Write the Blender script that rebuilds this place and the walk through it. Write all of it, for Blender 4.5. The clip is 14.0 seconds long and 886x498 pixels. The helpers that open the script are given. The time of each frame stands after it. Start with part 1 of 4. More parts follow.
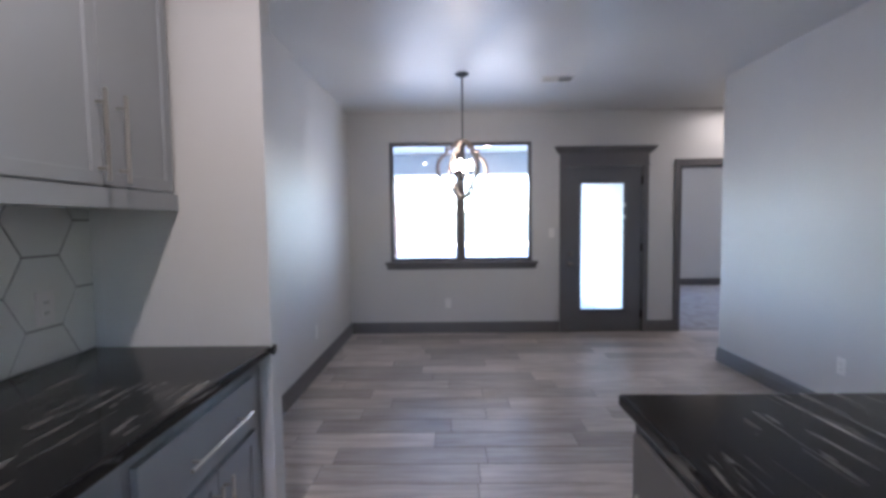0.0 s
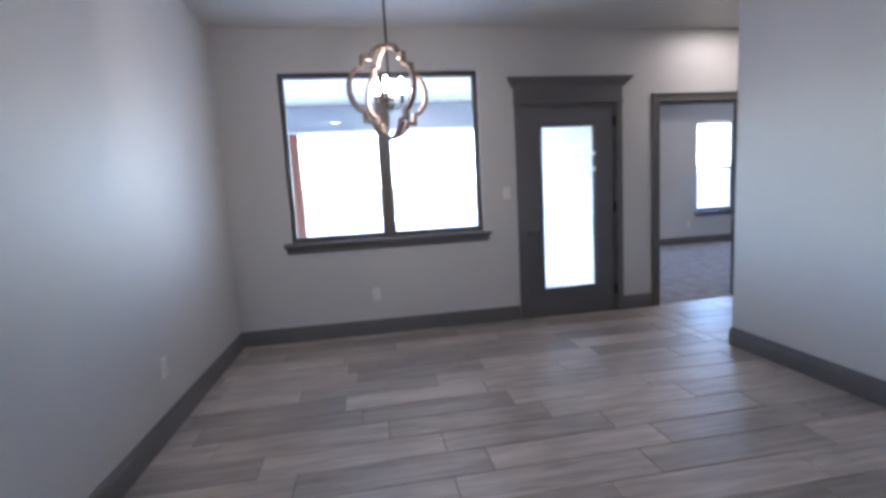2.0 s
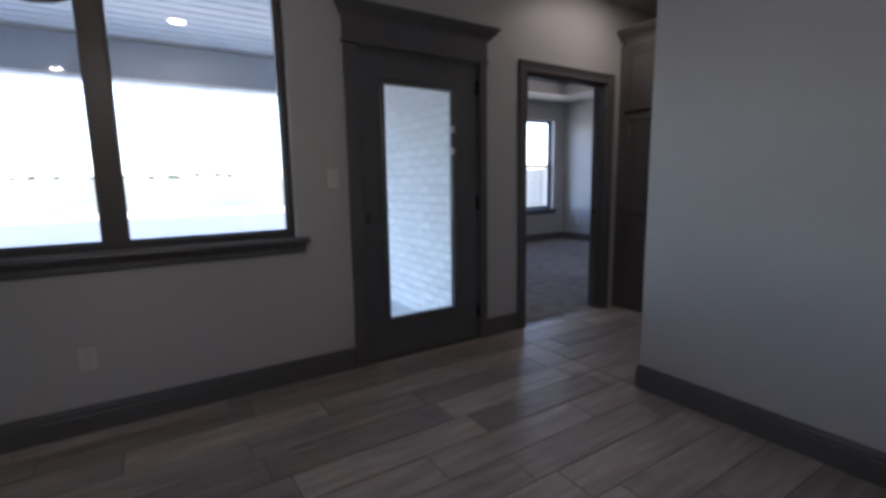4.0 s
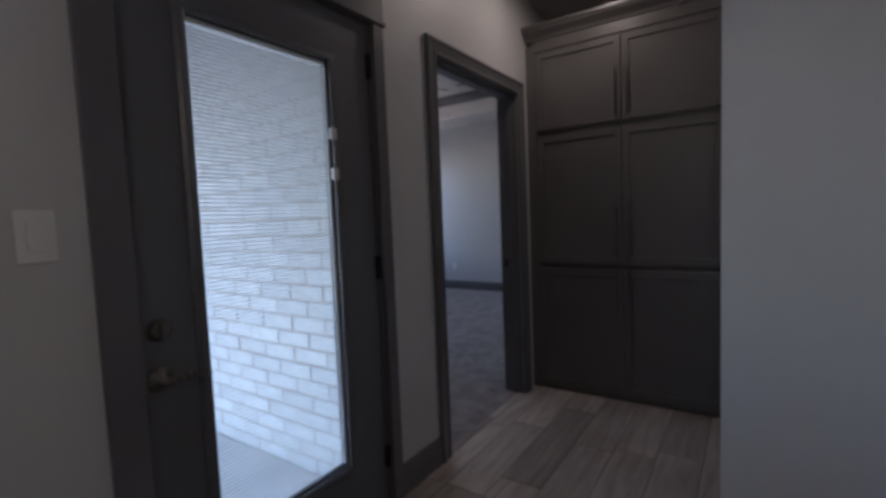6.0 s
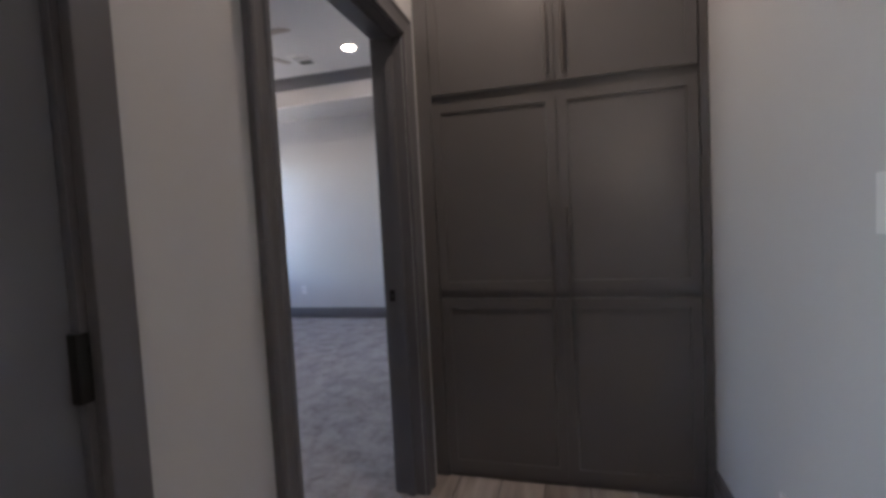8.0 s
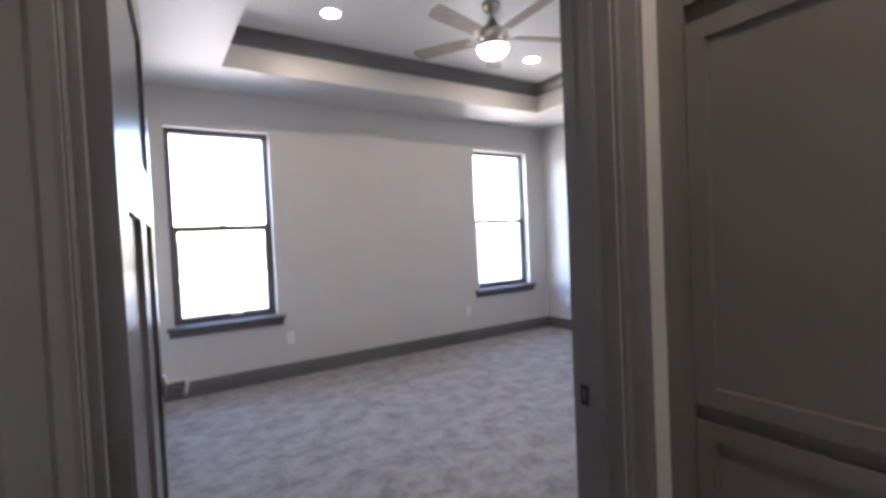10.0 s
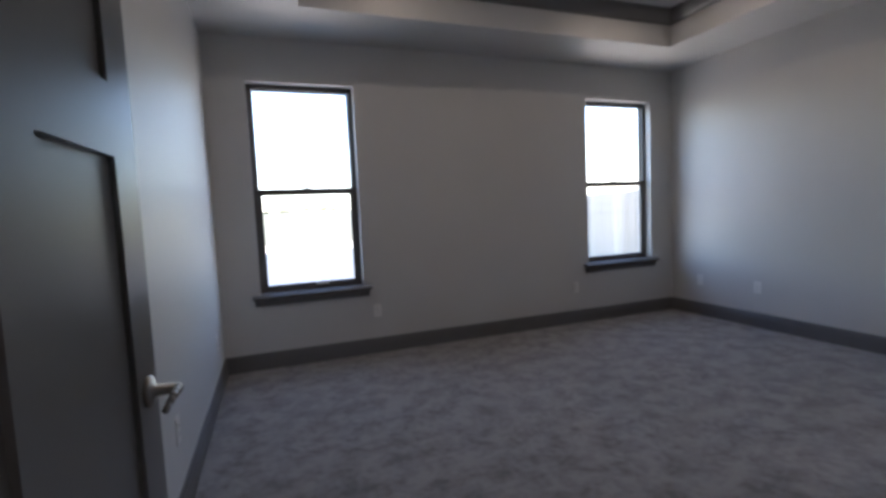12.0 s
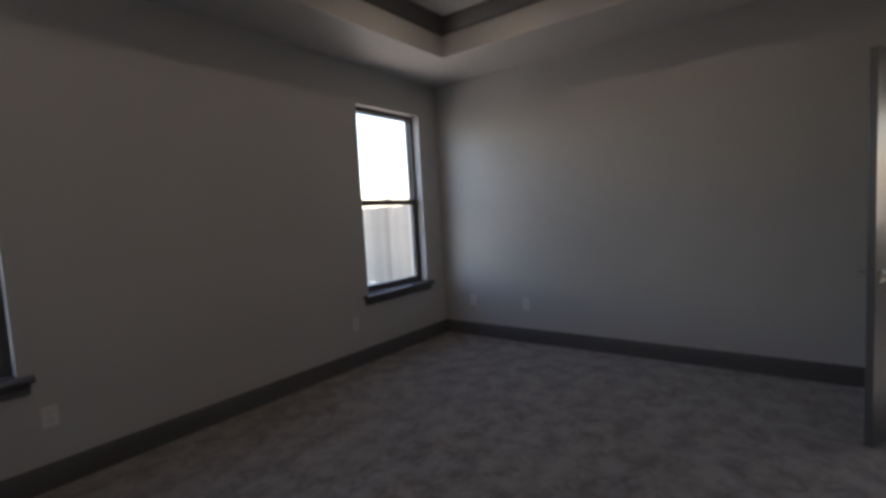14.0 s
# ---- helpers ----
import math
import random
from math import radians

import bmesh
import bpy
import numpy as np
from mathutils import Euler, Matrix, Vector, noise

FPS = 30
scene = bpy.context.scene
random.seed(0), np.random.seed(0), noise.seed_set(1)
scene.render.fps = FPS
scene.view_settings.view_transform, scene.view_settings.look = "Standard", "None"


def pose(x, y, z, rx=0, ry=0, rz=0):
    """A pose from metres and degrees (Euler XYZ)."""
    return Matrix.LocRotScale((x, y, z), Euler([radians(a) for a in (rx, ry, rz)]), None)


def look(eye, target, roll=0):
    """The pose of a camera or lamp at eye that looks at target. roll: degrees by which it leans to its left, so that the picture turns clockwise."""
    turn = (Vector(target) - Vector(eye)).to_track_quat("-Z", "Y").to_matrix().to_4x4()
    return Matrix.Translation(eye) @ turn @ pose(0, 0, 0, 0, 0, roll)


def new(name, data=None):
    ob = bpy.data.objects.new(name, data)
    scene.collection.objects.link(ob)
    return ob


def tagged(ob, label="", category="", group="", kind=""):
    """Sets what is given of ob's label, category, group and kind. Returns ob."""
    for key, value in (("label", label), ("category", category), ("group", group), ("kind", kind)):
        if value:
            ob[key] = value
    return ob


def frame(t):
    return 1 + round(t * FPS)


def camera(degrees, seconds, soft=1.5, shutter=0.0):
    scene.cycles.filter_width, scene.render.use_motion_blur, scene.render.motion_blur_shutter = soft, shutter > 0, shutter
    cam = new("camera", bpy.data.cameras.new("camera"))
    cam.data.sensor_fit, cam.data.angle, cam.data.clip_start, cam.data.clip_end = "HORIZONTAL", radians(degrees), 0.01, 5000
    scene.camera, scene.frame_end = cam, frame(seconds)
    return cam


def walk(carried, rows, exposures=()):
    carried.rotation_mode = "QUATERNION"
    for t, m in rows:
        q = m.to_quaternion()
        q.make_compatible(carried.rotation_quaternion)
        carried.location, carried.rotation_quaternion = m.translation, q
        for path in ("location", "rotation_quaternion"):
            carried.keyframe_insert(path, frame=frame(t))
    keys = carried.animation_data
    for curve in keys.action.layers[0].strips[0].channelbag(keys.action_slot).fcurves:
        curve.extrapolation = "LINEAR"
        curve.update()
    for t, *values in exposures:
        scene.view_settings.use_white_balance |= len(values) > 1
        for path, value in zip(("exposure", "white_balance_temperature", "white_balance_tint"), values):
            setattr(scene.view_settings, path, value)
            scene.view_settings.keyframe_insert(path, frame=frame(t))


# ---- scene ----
cam = camera(88.1, 14.0, soft=3.5)
PATH = [
    (0, (1.238, -5.695, 1.404), (1.211, -3.699, 1.283), -0.7),
    (0.5, (1.250, -5.319, 1.372), (1.186, -3.328, 1.203), -1.6),
    (1, (1.314, -4.955, 1.358), (1.327, -2.965, 1.157), -2.6),
    (1.5, (1.255, -4.623, 1.295), (1.304, -2.635, 1.084), -1.3),
    (2, (1.197, -4.233, 1.274), (1.507, -2.272, 1.033), -3.2),
    (2.5, (1.204, -3.847, 1.247), (1.738, -1.94, 0.965), -3.2),
    (3, (1.225, -3.431, 1.226), (1.897, -1.577, 0.896), -0.8),
    (3.5, (1.373, -3.11, 1.228), (2.332, -1.38, 0.937), -2.8),
    (3.6, (1.41, -3.045, 1.208), (2.388, -1.326, 0.915), -2.4),
    (5.8, (2.093, -1.442, 1.256), (3.699, -0.258, 1.117), -2.1),
    (6, (2.173, -1.306, 1.253), (3.826, -0.192, 1.112), -2.3),
    (6.2, (2.253, -1.171, 1.255), (3.949, -0.13, 1.085), -2.4),
    (6.5, (2.377, -0.983, 1.26), (4.145, -0.063, 1.093), -2.6),
    (7, (2.627, -0.754, 1.216), (4.522, -0.139, 1.047), -1.9),
    (7.2, (2.72, -0.667, 1.211), (4.66, -0.207, 1.065), -2.3),
    (9.3, (3.865, -0.655, 1.298), (5.47, 0.535, 1.215), -2.8),
    (9.5, (3.956, -0.653, 1.31), (5.417, 0.71, 1.202), -2.3),
    (10, (4.174, -0.651, 1.317), (5.252, 1.033, 1.264), -2.6),
    (10.5, (4.381, -0.605, 1.326), (4.964, 1.308, 1.288), -2.4),
    (11, (4.557, -0.504, 1.297), (4.696, 1.488, 1.193), 0.9),
    (11.5, (4.544, -0.308, 1.249), (4.884, 1.659, 1.122), -0.5),
    (12, (4.455, -0.122, 1.248), (5.146, 1.749, 1.093), -2.6),
    (12.5, (4.503, 0.092, 1.253), (5.389, 1.882, 1.147), -3.0),
    (13, (4.531, 0.332, 1.275), (5.504, 2.069, 1.085), -2.5),
    (13.5, (4.595, 0.603, 1.323), (5.859, 2.137, 1.1), -2.7),
    (14, (4.705, 0.845, 1.343), (6.295, 2.049, 1.191), -3.2),
]

EXPOSURES = [(0, 4.7, 5500, 19), (2.0, 4.7, 5500, 20), (3, 3.65, 5650, 20), (3.6, 3.25, 5750, 20), (5.8, 3.0, 5800, 22), (6.5, 3.4, 6000, 22), (7.2, 3.65, 6050, 22), (9.3, 5.05, 6500, 21), (10.2, 4.95, 6400, 21), (11, 4.1, 6330, 19), (11.5, 3.85, 6380, 19), (12, 3.42, 6350, 19), (12.5, 3.2, 6400, 19), (13, 2.93, 6600, 19), (14, 2.57, 7050, 20)]
walk(cam, [(t, look(eye, target, roll)) for t, eye, target, roll in PATH], EXPOSURES)

# ---- world and sun ----
SUN_FROM = Vector((0.72, -0.38, 0.72)).normalized()
world = bpy.data.worlds.new("world")
scene.world = world
world.use_nodes = True
wn = world.node_tree.nodes
sky = wn.new("ShaderNodeTexSky")
sky.sky_type = "NISHITA"
sky.sun_disc = False
sky.sun_elevation = math.asin(SUN_FROM.z)
sky.sun_rotation = math.atan2(SUN_FROM.x, SUN_FROM.y)
world.node_tree.links.new(sky.outputs[0], wn["Background"].inputs[0])
wn["Background"].inputs[1].default_value = 0.15
sun = new("sun", bpy.data.lights.new("sun", "SUN"))
sun.data.energy, sun.data.angle, sun.data.color = 5.0, radians(0.5), (1.0, 0.94, 0.86)
sun.matrix_world = look(SUN_FROM * 30, (0, 0, 0))

# watts of the recessed lights; the passage one is an added fill
BED_CAN, HALL_CAN, KITCHEN_CAN, PASSAGE_FILL = 0.18, 0.34, 0.75, 0.4

# ---- materials ----
def material(name, base, rough=0.6, metal=0.0, vary=0.08, scale=6.0, bump=0.0, bump_scale=120.0, spec=0.5, island=0.0, stretch=(1, 1, 1), dist=0.002):
    m = bpy.data.materials.new(name)
    m.use_nodes = True
    nt = m.node_tree
    N, L = nt.nodes, nt.links
    b = N["Principled BSDF"]
    b.inputs["Roughness"].default_value = rough
    b.inputs["Metallic"].default_value = metal
    b.inputs["Specular IOR Level"].default_value = spec
    tc = N.new("ShaderNodeTexCoord")
    mp = N.new("ShaderNodeMapping")
    mp.inputs["Scale"].default_value = stretch
    L.new(tc.outputs["Object"], mp.inputs[0])
    n1 = N.new("ShaderNodeTexNoise")
    n1.inputs["Scale"].default_value = scale
    n1.inputs["Detail"].default_value = 5
    L.new(mp.outputs[0], n1.inputs["Vector"])
    ramp = N.new("ShaderNodeMapRange")
    ramp.inputs["From Min"].default_value, ramp.inputs["From Max"].default_value = 0.3, 0.7
    ramp.inputs["To Min"].default_value, ramp.inputs["To Max"].default_value = 1 - vary, 1 + vary
    L.new(n1.outputs["Fac"], ramp.inputs[0])
    last = ramp.outputs[0]
    if island:
        oi = N.new("ShaderNodeObjectInfo")
        r2 = N.new("ShaderNodeMapRange")
        r2.inputs["To Min"].default_value, r2.inputs["To Max"].default_value = 1 - island, 1 + island
        L.new(oi.outputs["Random"], r2.inputs[0])
        mu = N.new("ShaderNodeMath")
        mu.operation = "MULTIPLY"
        L.new(last, mu.inputs[0]), L.new(r2.outputs[0], mu.inputs[1])
        last = mu.outputs[0]
    col = N.new("ShaderNodeVectorMath")
    col.operation = "SCALE"
    col.inputs[0].default_value = base
    L.new(last, col.inputs["Scale"])
    L.new(col.outputs[0], b.inputs["Base Color"])
    rr = N.new("ShaderNodeMapRange")
    rr.inputs["To Min"].default_value, rr.inputs["To Max"].default_value = max(0.02, rough - 0.06), min(1, rough + 0.06)
    L.new(n1.outputs["Fac"], rr.inputs[0])
    L.new(rr.outputs[0], b.inputs["Roughness"])
    if bump:
        n2 = N.new("ShaderNodeTexNoise")
        n2.inputs["Scale"].default_value = bump_scale
        n2.inputs["Detail"].default_value = 4
        L.new(mp.outputs[0], n2.inputs["Vector"])
        bp = N.new("ShaderNodeBump")
        bp.inputs["Strength"].default_value, bp.inputs["Distance"].default_value = bump, dist
        L.new(n2.outputs["Fac"], bp.inputs["Height"])
        L.new(bp.outputs[0], b.inputs["Normal"])
    return m


def emitter(name, colour, strength):
    m = bpy.data.materials.new(name)
    m.use_nodes = True
    b = m.node_tree.nodes["Principled BSDF"]
    b.inputs["Base Color"].default_value = (0.8, 0.8, 0.8, 1)
    b.inputs["Emission Color"].default_value = (*colour, 1)
    b.inputs["Emission Strength"].default_value = strength
    return m


def glass_material(name):
    m = bpy.data.materials.new(name)
    m.use_nodes = True
    nt = m.node_tree
    N, L = nt.nodes, nt.links
    N.remove(N["Principled BSDF"])
    tr, gl, mix, lw = N.new("ShaderNodeBsdfTransparent"), N.new("ShaderNodeBsdfGlossy"), N.new("ShaderNodeMixShader"), N.new("ShaderNodeLayerWeight")
    pw, ma = N.new("ShaderNodeMath"), N.new("ShaderNodeMath")
    pw.operation, ma.operation = "POWER", "MULTIPLY_ADD"
    pw.inputs[1].default_value, ma.inputs[1].default_value, ma.inputs[2].default_value = 4.0, 0.5, 0.035
    tr.inputs[0].default_value = (0.97, 0.985, 0.98, 1)
    gl.inputs["Roughness"].default_value = 0.02
    lw.inputs[0].default_value = 0.5
    L.new(lw.outputs["Facing"], pw.inputs[0]), L.new(pw.outputs[0], ma.inputs[0])
    L.new(ma.outputs[0], mix.inputs[0]), L.new(tr.outputs[0], mix.inputs[1]), L.new(gl.outputs[0], mix.inputs[2])
    L.new(mix.outputs[0], N["Material Output"].inputs[0])
    return m


def plank_material(name):
    """Wood-look porcelain: taupe grey, streaked along the plank, each plank its own shade."""
    m = bpy.data.materials.new(name)
    m.use_nodes = True
    nt = m.node_tree
    N, L = nt.nodes, nt.links
    b = N["Principled BSDF"]
    tc, oi, mp = N.new("ShaderNodeTexCoord"), N.new("ShaderNodeObjectInfo"), N.new("ShaderNodeMapping")
    comb, off = N.new("ShaderNodeVectorMath"), N.new("ShaderNodeVectorMath")
    off.operation = "SCALE"
    off.inputs[0].default_value = (7.0, 3.0, 5.0)
    L.new(oi.outputs["Random"], off.inputs["Scale"])
    comb.operation = "ADD"
    geo = N.new("ShaderNodeNewGeometry")
    L.new(geo.outputs["Position"], comb.inputs[0]), L.new(off.outputs[0], comb.inputs[1])
    mp.inputs["Scale"].default_value = (1.3, 13.0, 1.0)
    L.new(comb.outputs[0], mp.inputs[0])
    n1, n2 = N.new("ShaderNodeTexNoise"), N.new("ShaderNodeTexNoise")
    n1.inputs["Scale"].default_value, n1.inputs["Detail"].default_value, n1.inputs["Distortion"].default_value = 2.0, 8, 0.6
    n2.inputs["Scale"].default_value, n2.inputs["Detail"].default_value = 2.3, 3
    L.new(mp.outputs[0], n1.inputs["Vector"])
    L.new(comb.outputs[0], n2.inputs["Vector"])
    cr = N.new("ShaderNodeValToRGB")
    e = cr.color_ramp.elements
    e[0].position, e[0].color = 0.3, (0.33, 0.282, 0.25, 1)
    e[1].position, e[1].color = 0.72, (0.54, 0.49, 0.45, 1)
    L.new(n1.outputs["Fac"], cr.inputs[0])
    m1, m2 = N.new("ShaderNodeMapRange"), N.new("ShaderNodeMapRange")
    m1.inputs["To Min"].default_value, m1.inputs["To Max"].default_value = 0.7, 1.22
    L.new(oi.outputs["Random"], m1.inputs[0])
    m2.inputs["From Min"].default_value, m2.inputs["From Max"].default_value = 0.3, 0.7
    m2.inputs["To Min"].default_value, m2.inputs["To Max"].default_value = 0.85, 1.12
    L.new(n2.outputs["Fac"], m2.inputs[0])
    mu, sc = N.new("ShaderNodeMath"), N.new("ShaderNodeVectorMath")
    mu.operation, sc.operation = "MULTIPLY", "SCALE"
    L.new(m1.outputs[0], mu.inputs[0]), L.new(m2.outputs[0], mu.inputs[1])
    L.new(cr.outputs[0], sc.inputs[0]), L.new(mu.outputs[0], sc.inputs["Scale"])
    L.new(sc.outputs[0], b.inputs["Base Color"])
    rr = N.new("ShaderNodeMapRange")
    rr.inputs["To Min"].default_value, rr.inputs["To Max"].default_value = 0.3, 0.5
    L.new(n1.outputs["Fac"], rr.inputs[0]), L.new(rr.outputs[0], b.inputs["Roughness"])
    bp = N.new("ShaderNodeBump")
    bp.inputs["Strength"].default_value, bp.inputs["Distance"].default_value = 0.25, 0.002
    L.new(n1.outputs["Fac"], bp.inputs["Height"]), L.new(bp.outputs[0], b.inputs["Normal"])
    return m


def granite_material(name):
    """Black granite with drifting pale streaks and fine flecks."""
    m = bpy.data.materials.new(name)
    m.use_nodes = True
    nt = m.node_tree
    N, L = nt.nodes, nt.links
    b = N["Principled BSDF"]
    geo, mp = N.new("ShaderNodeNewGeometry"), N.new("ShaderNodeMapping")
    mp.inputs["Rotation"].default_value = (0, 0, radians(6))
    mp.inputs["Scale"].default_value = (30.0, 2.4, 14.0)
    L.new(geo.outputs["Position"], mp.inputs[0])
    n1, n2, n3 = (N.new("ShaderNodeTexNoise") for _ in range(3))
    n1.inputs["Scale"].default_value, n1.inputs["Detail"].default_value, n1.inputs["Distortion"].default_value = 1.5, 7, 0.8
    n2.inputs["Scale"].default_value, n2.inputs["Detail"].default_value = 2.6, 2
    n3.inputs["Scale"].default_value, n3.inputs["Detail"].default_value = 90, 3
    L.new(mp.outputs[0], n1.inputs["Vector"]), L.new(geo.outputs["Position"], n2.inputs["Vector"]), L.new(geo.outputs["Position"], n3.inputs["Vector"])
    a, c, d = (N.new("ShaderNodeMapRange") for _ in range(3))
    a.inputs["From Min"].default_value, a.inputs["From Max"].default_value = 0.56, 0.66
    c.inputs["From Min"].default_value, c.inputs["From Max"].default_value = 0.43, 0.57
    d.inputs["From Min"].default_value, d.inputs["From Max"].default_value = 0.62, 0.8
    d.inputs["To Max"].default_value = 0.10
    L.new(n1.outputs["Fac"], a.inputs[0]), L.new(n2.outputs["Fac"], c.inputs[0]), L.new(n3.outputs["Fac"], d.inputs[0])
    mu, ad, mix = N.new("ShaderNodeMath"), N.new("ShaderNodeMath"), N.new("ShaderNodeMix")
    mu.operation, ad.operation, mix.data_type = "MULTIPLY", "ADD", "RGBA"
    ad.use_clamp = True
    L.new(a.outputs[0], mu.inputs[0]), L.new(c.outputs[0], mu.inputs[1])
    L.new(mu.outputs[0], ad.inputs[0]), L.new(d.outputs[0], ad.inputs[1])
    L.new(ad.outputs[0], mix.inputs[0])
    mix.inputs[6].default_value, mix.inputs[7].default_value = (0.009, 0.009, 0.01, 1), (0.19, 0.185, 0.175, 1)
    L.new(mix.outputs[2], b.inputs["Base Color"])
    b.inputs["Roughness"].default_value = 0.13
    b.inputs["Specular IOR Level"].default_value = 0.2
    return m


def carpet_material(name, dark, light):
    m = bpy.data.materials.new(name)
    m.use_nodes = True
    nt = m.node_tree
    N, L = nt.nodes, nt.links
    b = N["Principled BSDF"]
    geo = N.new("ShaderNodeNewGeometry")
    n1, n2, n3 = (N.new("ShaderNodeTexNoise") for _ in range(3))
    for n, s, d in ((n1, 6.5, 6), (n2, 26.0, 4), (n3, 420.0, 2)):
        n.inputs["Scale"].default_value, n.inputs["Detail"].default_value = s, d
        L.new(geo.outputs["Position"], n.inputs["Vector"])
    n1.inputs["Distortion"].default_value = 0.3
    ad, ad2 = N.new("ShaderNodeMath"), N.new("ShaderNodeMath")
    ad.operation, ad2.operation = "MULTIPLY_ADD", "MULTIPLY_ADD"
    ad.inputs[1].default_value, ad2.inputs[1].default_value = 0.45, 0.3
    L.new(n2.outputs["Fac"], ad.inputs[0]), L.new(n1.outputs["Fac"], ad.inputs[2])
    L.new(n3.outputs["Fac"], ad2.inputs[0]), L.new(ad.outputs[0], ad2.inputs[2])
    cr = N.new("ShaderNodeValToRGB")
    e = cr.color_ramp.elements
    e[0].position, e[0].color, e[1].position, e[1].color = 0.68, (*dark, 1), 1.0, (*light, 1)
    L.new(ad2.outputs[0], cr.inputs[0]), L.new(cr.outputs[0], b.inputs["Base Color"])
    b.inputs["Roughness"].default_value = 1.0
    b.inputs["Specular IOR Level"].default_value = 0.1
    b.inputs["Sheen Weight"].default_value = 0.35
    bp = N.new("ShaderNodeBump")
    bp.inputs["Strength"].default_value, bp.inputs["Distance"].default_value = 0.8, 0.006
    L.new(ad2.outputs[0], bp.inputs["Height"]), L.new(bp.outputs[0], b.inputs["Normal"])
    return m


def ground_material(name):
    """Pale dry dirt near the house, dry yellow-green grass beyond the road."""
    m = bpy.data.materials.new(name)
    m.use_nodes = True
    nt = m.node_tree
    N, L = nt.nodes, nt.links
    b = N["Principled BSDF"]
    geo = N.new("ShaderNodeNewGeometry")
    n1, n2 = N.new("ShaderNodeTexNoise"), N.new("ShaderNodeTexNoise")
    n1.inputs["Scale"].default_value, n1.inputs["Detail"].default_value = 0.25, 8
    n2.inputs["Scale"].default_value, n2.inputs["Detail"].default_value = 9.0, 6
    L.new(geo.outputs["Position"], n1.inputs["Vector"]), L.new(geo.outputs["Position"], n2.inputs["Vector"])
    cr, pale, mix = N.new("ShaderNodeValToRGB"), N.new("ShaderNodeValToRGB"), N.new("ShaderNodeMix")
    for ramp, lo, hi in ((cr, (0.048, 0.05, 0.03, 1), (0.076, 0.075, 0.05, 1)), (pale, (0.38, 0.355, 0.315, 1), (0.50, 0.47, 0.42, 1))):
        e = ramp.color_ramp.elements
        e[0].position, e[0].color, e[1].position, e[1].color = 0.35, lo, 0.65, hi
        L.new(n1.outputs["Fac"], ramp.inputs[0])
    sep, far = N.new("ShaderNodeSeparateXYZ"), N.new("ShaderNodeMapRange")
    far.inputs["From Min"].default_value, far.inputs["From Max"].default_value = 21.2, 22.4
    L.new(geo.outputs["Position"], sep.inputs[0]), L.new(sep.outputs["Y"], far.inputs[0])
    mix.data_type = "RGBA"
    L.new(far.outputs[0], mix.inputs[0]), L.new(pale.outputs[0], mix.inputs[6]), L.new(cr.outputs[0], mix.inputs[7])
    mr, sc = N.new("ShaderNodeMapRange"), N.new("ShaderNodeVectorMath")
    mr.inputs["To Min"].default_value, mr.inputs["To Max"].default_value = 0.6, 1.35
    sc.operation = "SCALE"
    L.new(n2.outputs["Fac"], mr.inputs[0]), L.new(mix.outputs[2], sc.inputs[0]), L.new(mr.outputs[0], sc.inputs["Scale"])
    L.new(sc.outputs[0], b.inputs["Base Color"])
    b.inputs["Roughness"].default_value = 0.95
    return m


WALL = material("wall_paint", (0.54, 0.535, 0.525), 0.5, vary=0.025, scale=1.3, bump=0.25, bump_scale=70, spec=0.85)
CEIL = material("ceiling_paint", (0.60, 0.595, 0.585), 0.4, vary=0.025, scale=1.1, bump=0.35, bump_scale=55)
TRIM = material("grey_trim_paint", (0.125, 0.122, 0.126), 0.36, vary=0.05, scale=3.0)
CABINET = material("charcoal_cabinet_paint", (0.118, 0.111, 0.107), 0.32, vary=0.05, scale=2.5)
KITCHEN = material("kitchen_grey_paint", (0.25, 0.265, 0.28), 0.38, vary=0.04, scale=2.5)
# darker grey than the other kitchen fronts
ISLAND = material("island_charcoal", (0.11, 0.107, 0.107), 0.4, vary=0.05, scale=2.5)
DOORP = material("door_paint", (0.122, 0.124, 0.131), 0.33, vary=0.03, scale=2.0)
# base lifted a little to stand in for glare from the bright panes
BRONZE = material("dark_window_frame", (0.085, 0.076, 0.07), 0.45, vary=0.06, scale=5)
NICKEL = material("brushed_nickel", (0.50, 0.47, 0.43), 0.3, metal=1.0, vary=0.05, scale=20, stretch=(1, 1, 12))
SATIN = material("satin_nickel", (0.30, 0.28, 0.26), 0.34, metal=1.0, vary=0.06, scale=20)
# dull nickel, darkened further to stand in for backlighting on the patio door
DARK_NICKEL = material("dull_dark_nickel", (0.17, 0.155, 0.145), 0.42, metal=0.8, vary=0.08, scale=20, stretch=(1, 1, 12))
IRON = material("black_iron", (0.022, 0.021, 0.02), 0.45, metal=0.6, vary=0.1, scale=20)
PLATE = material("white_plastic_plate", (0.74, 0.73, 0.71), 0.35, vary=0.02)
# dark colour standing in for the shade inside holes, slots and the vents
RECESS_SHADE = material("recess_shade", (0.05, 0.05, 0.05), 0.5)
WOODRING = material("weathered_wood_ring", (0.20, 0.155, 0.125), 0.6, vary=0.35, scale=9, stretch=(1, 1, 4), bump=0.3, bump_scale=60)
WOODPALE = material("pale_wood_ring", (0.46, 0.40, 0.35), 0.6, vary=0.2, scale=9, stretch=(1, 1, 4))
BLADE = material("fan_blade_taupe", (0.30, 0.255, 0.215), 0.45, vary=0.12, scale=5, stretch=(1, 8, 1))
HEX = material("hex_tile_glaze", (0.76, 0.78, 0.74), 0.22, vary=0.03, scale=3, island=0.035)
GROUT_DARK = material("dark_grout", (0.085, 0.082, 0.08), 0.9, vary=0.1, scale=40)
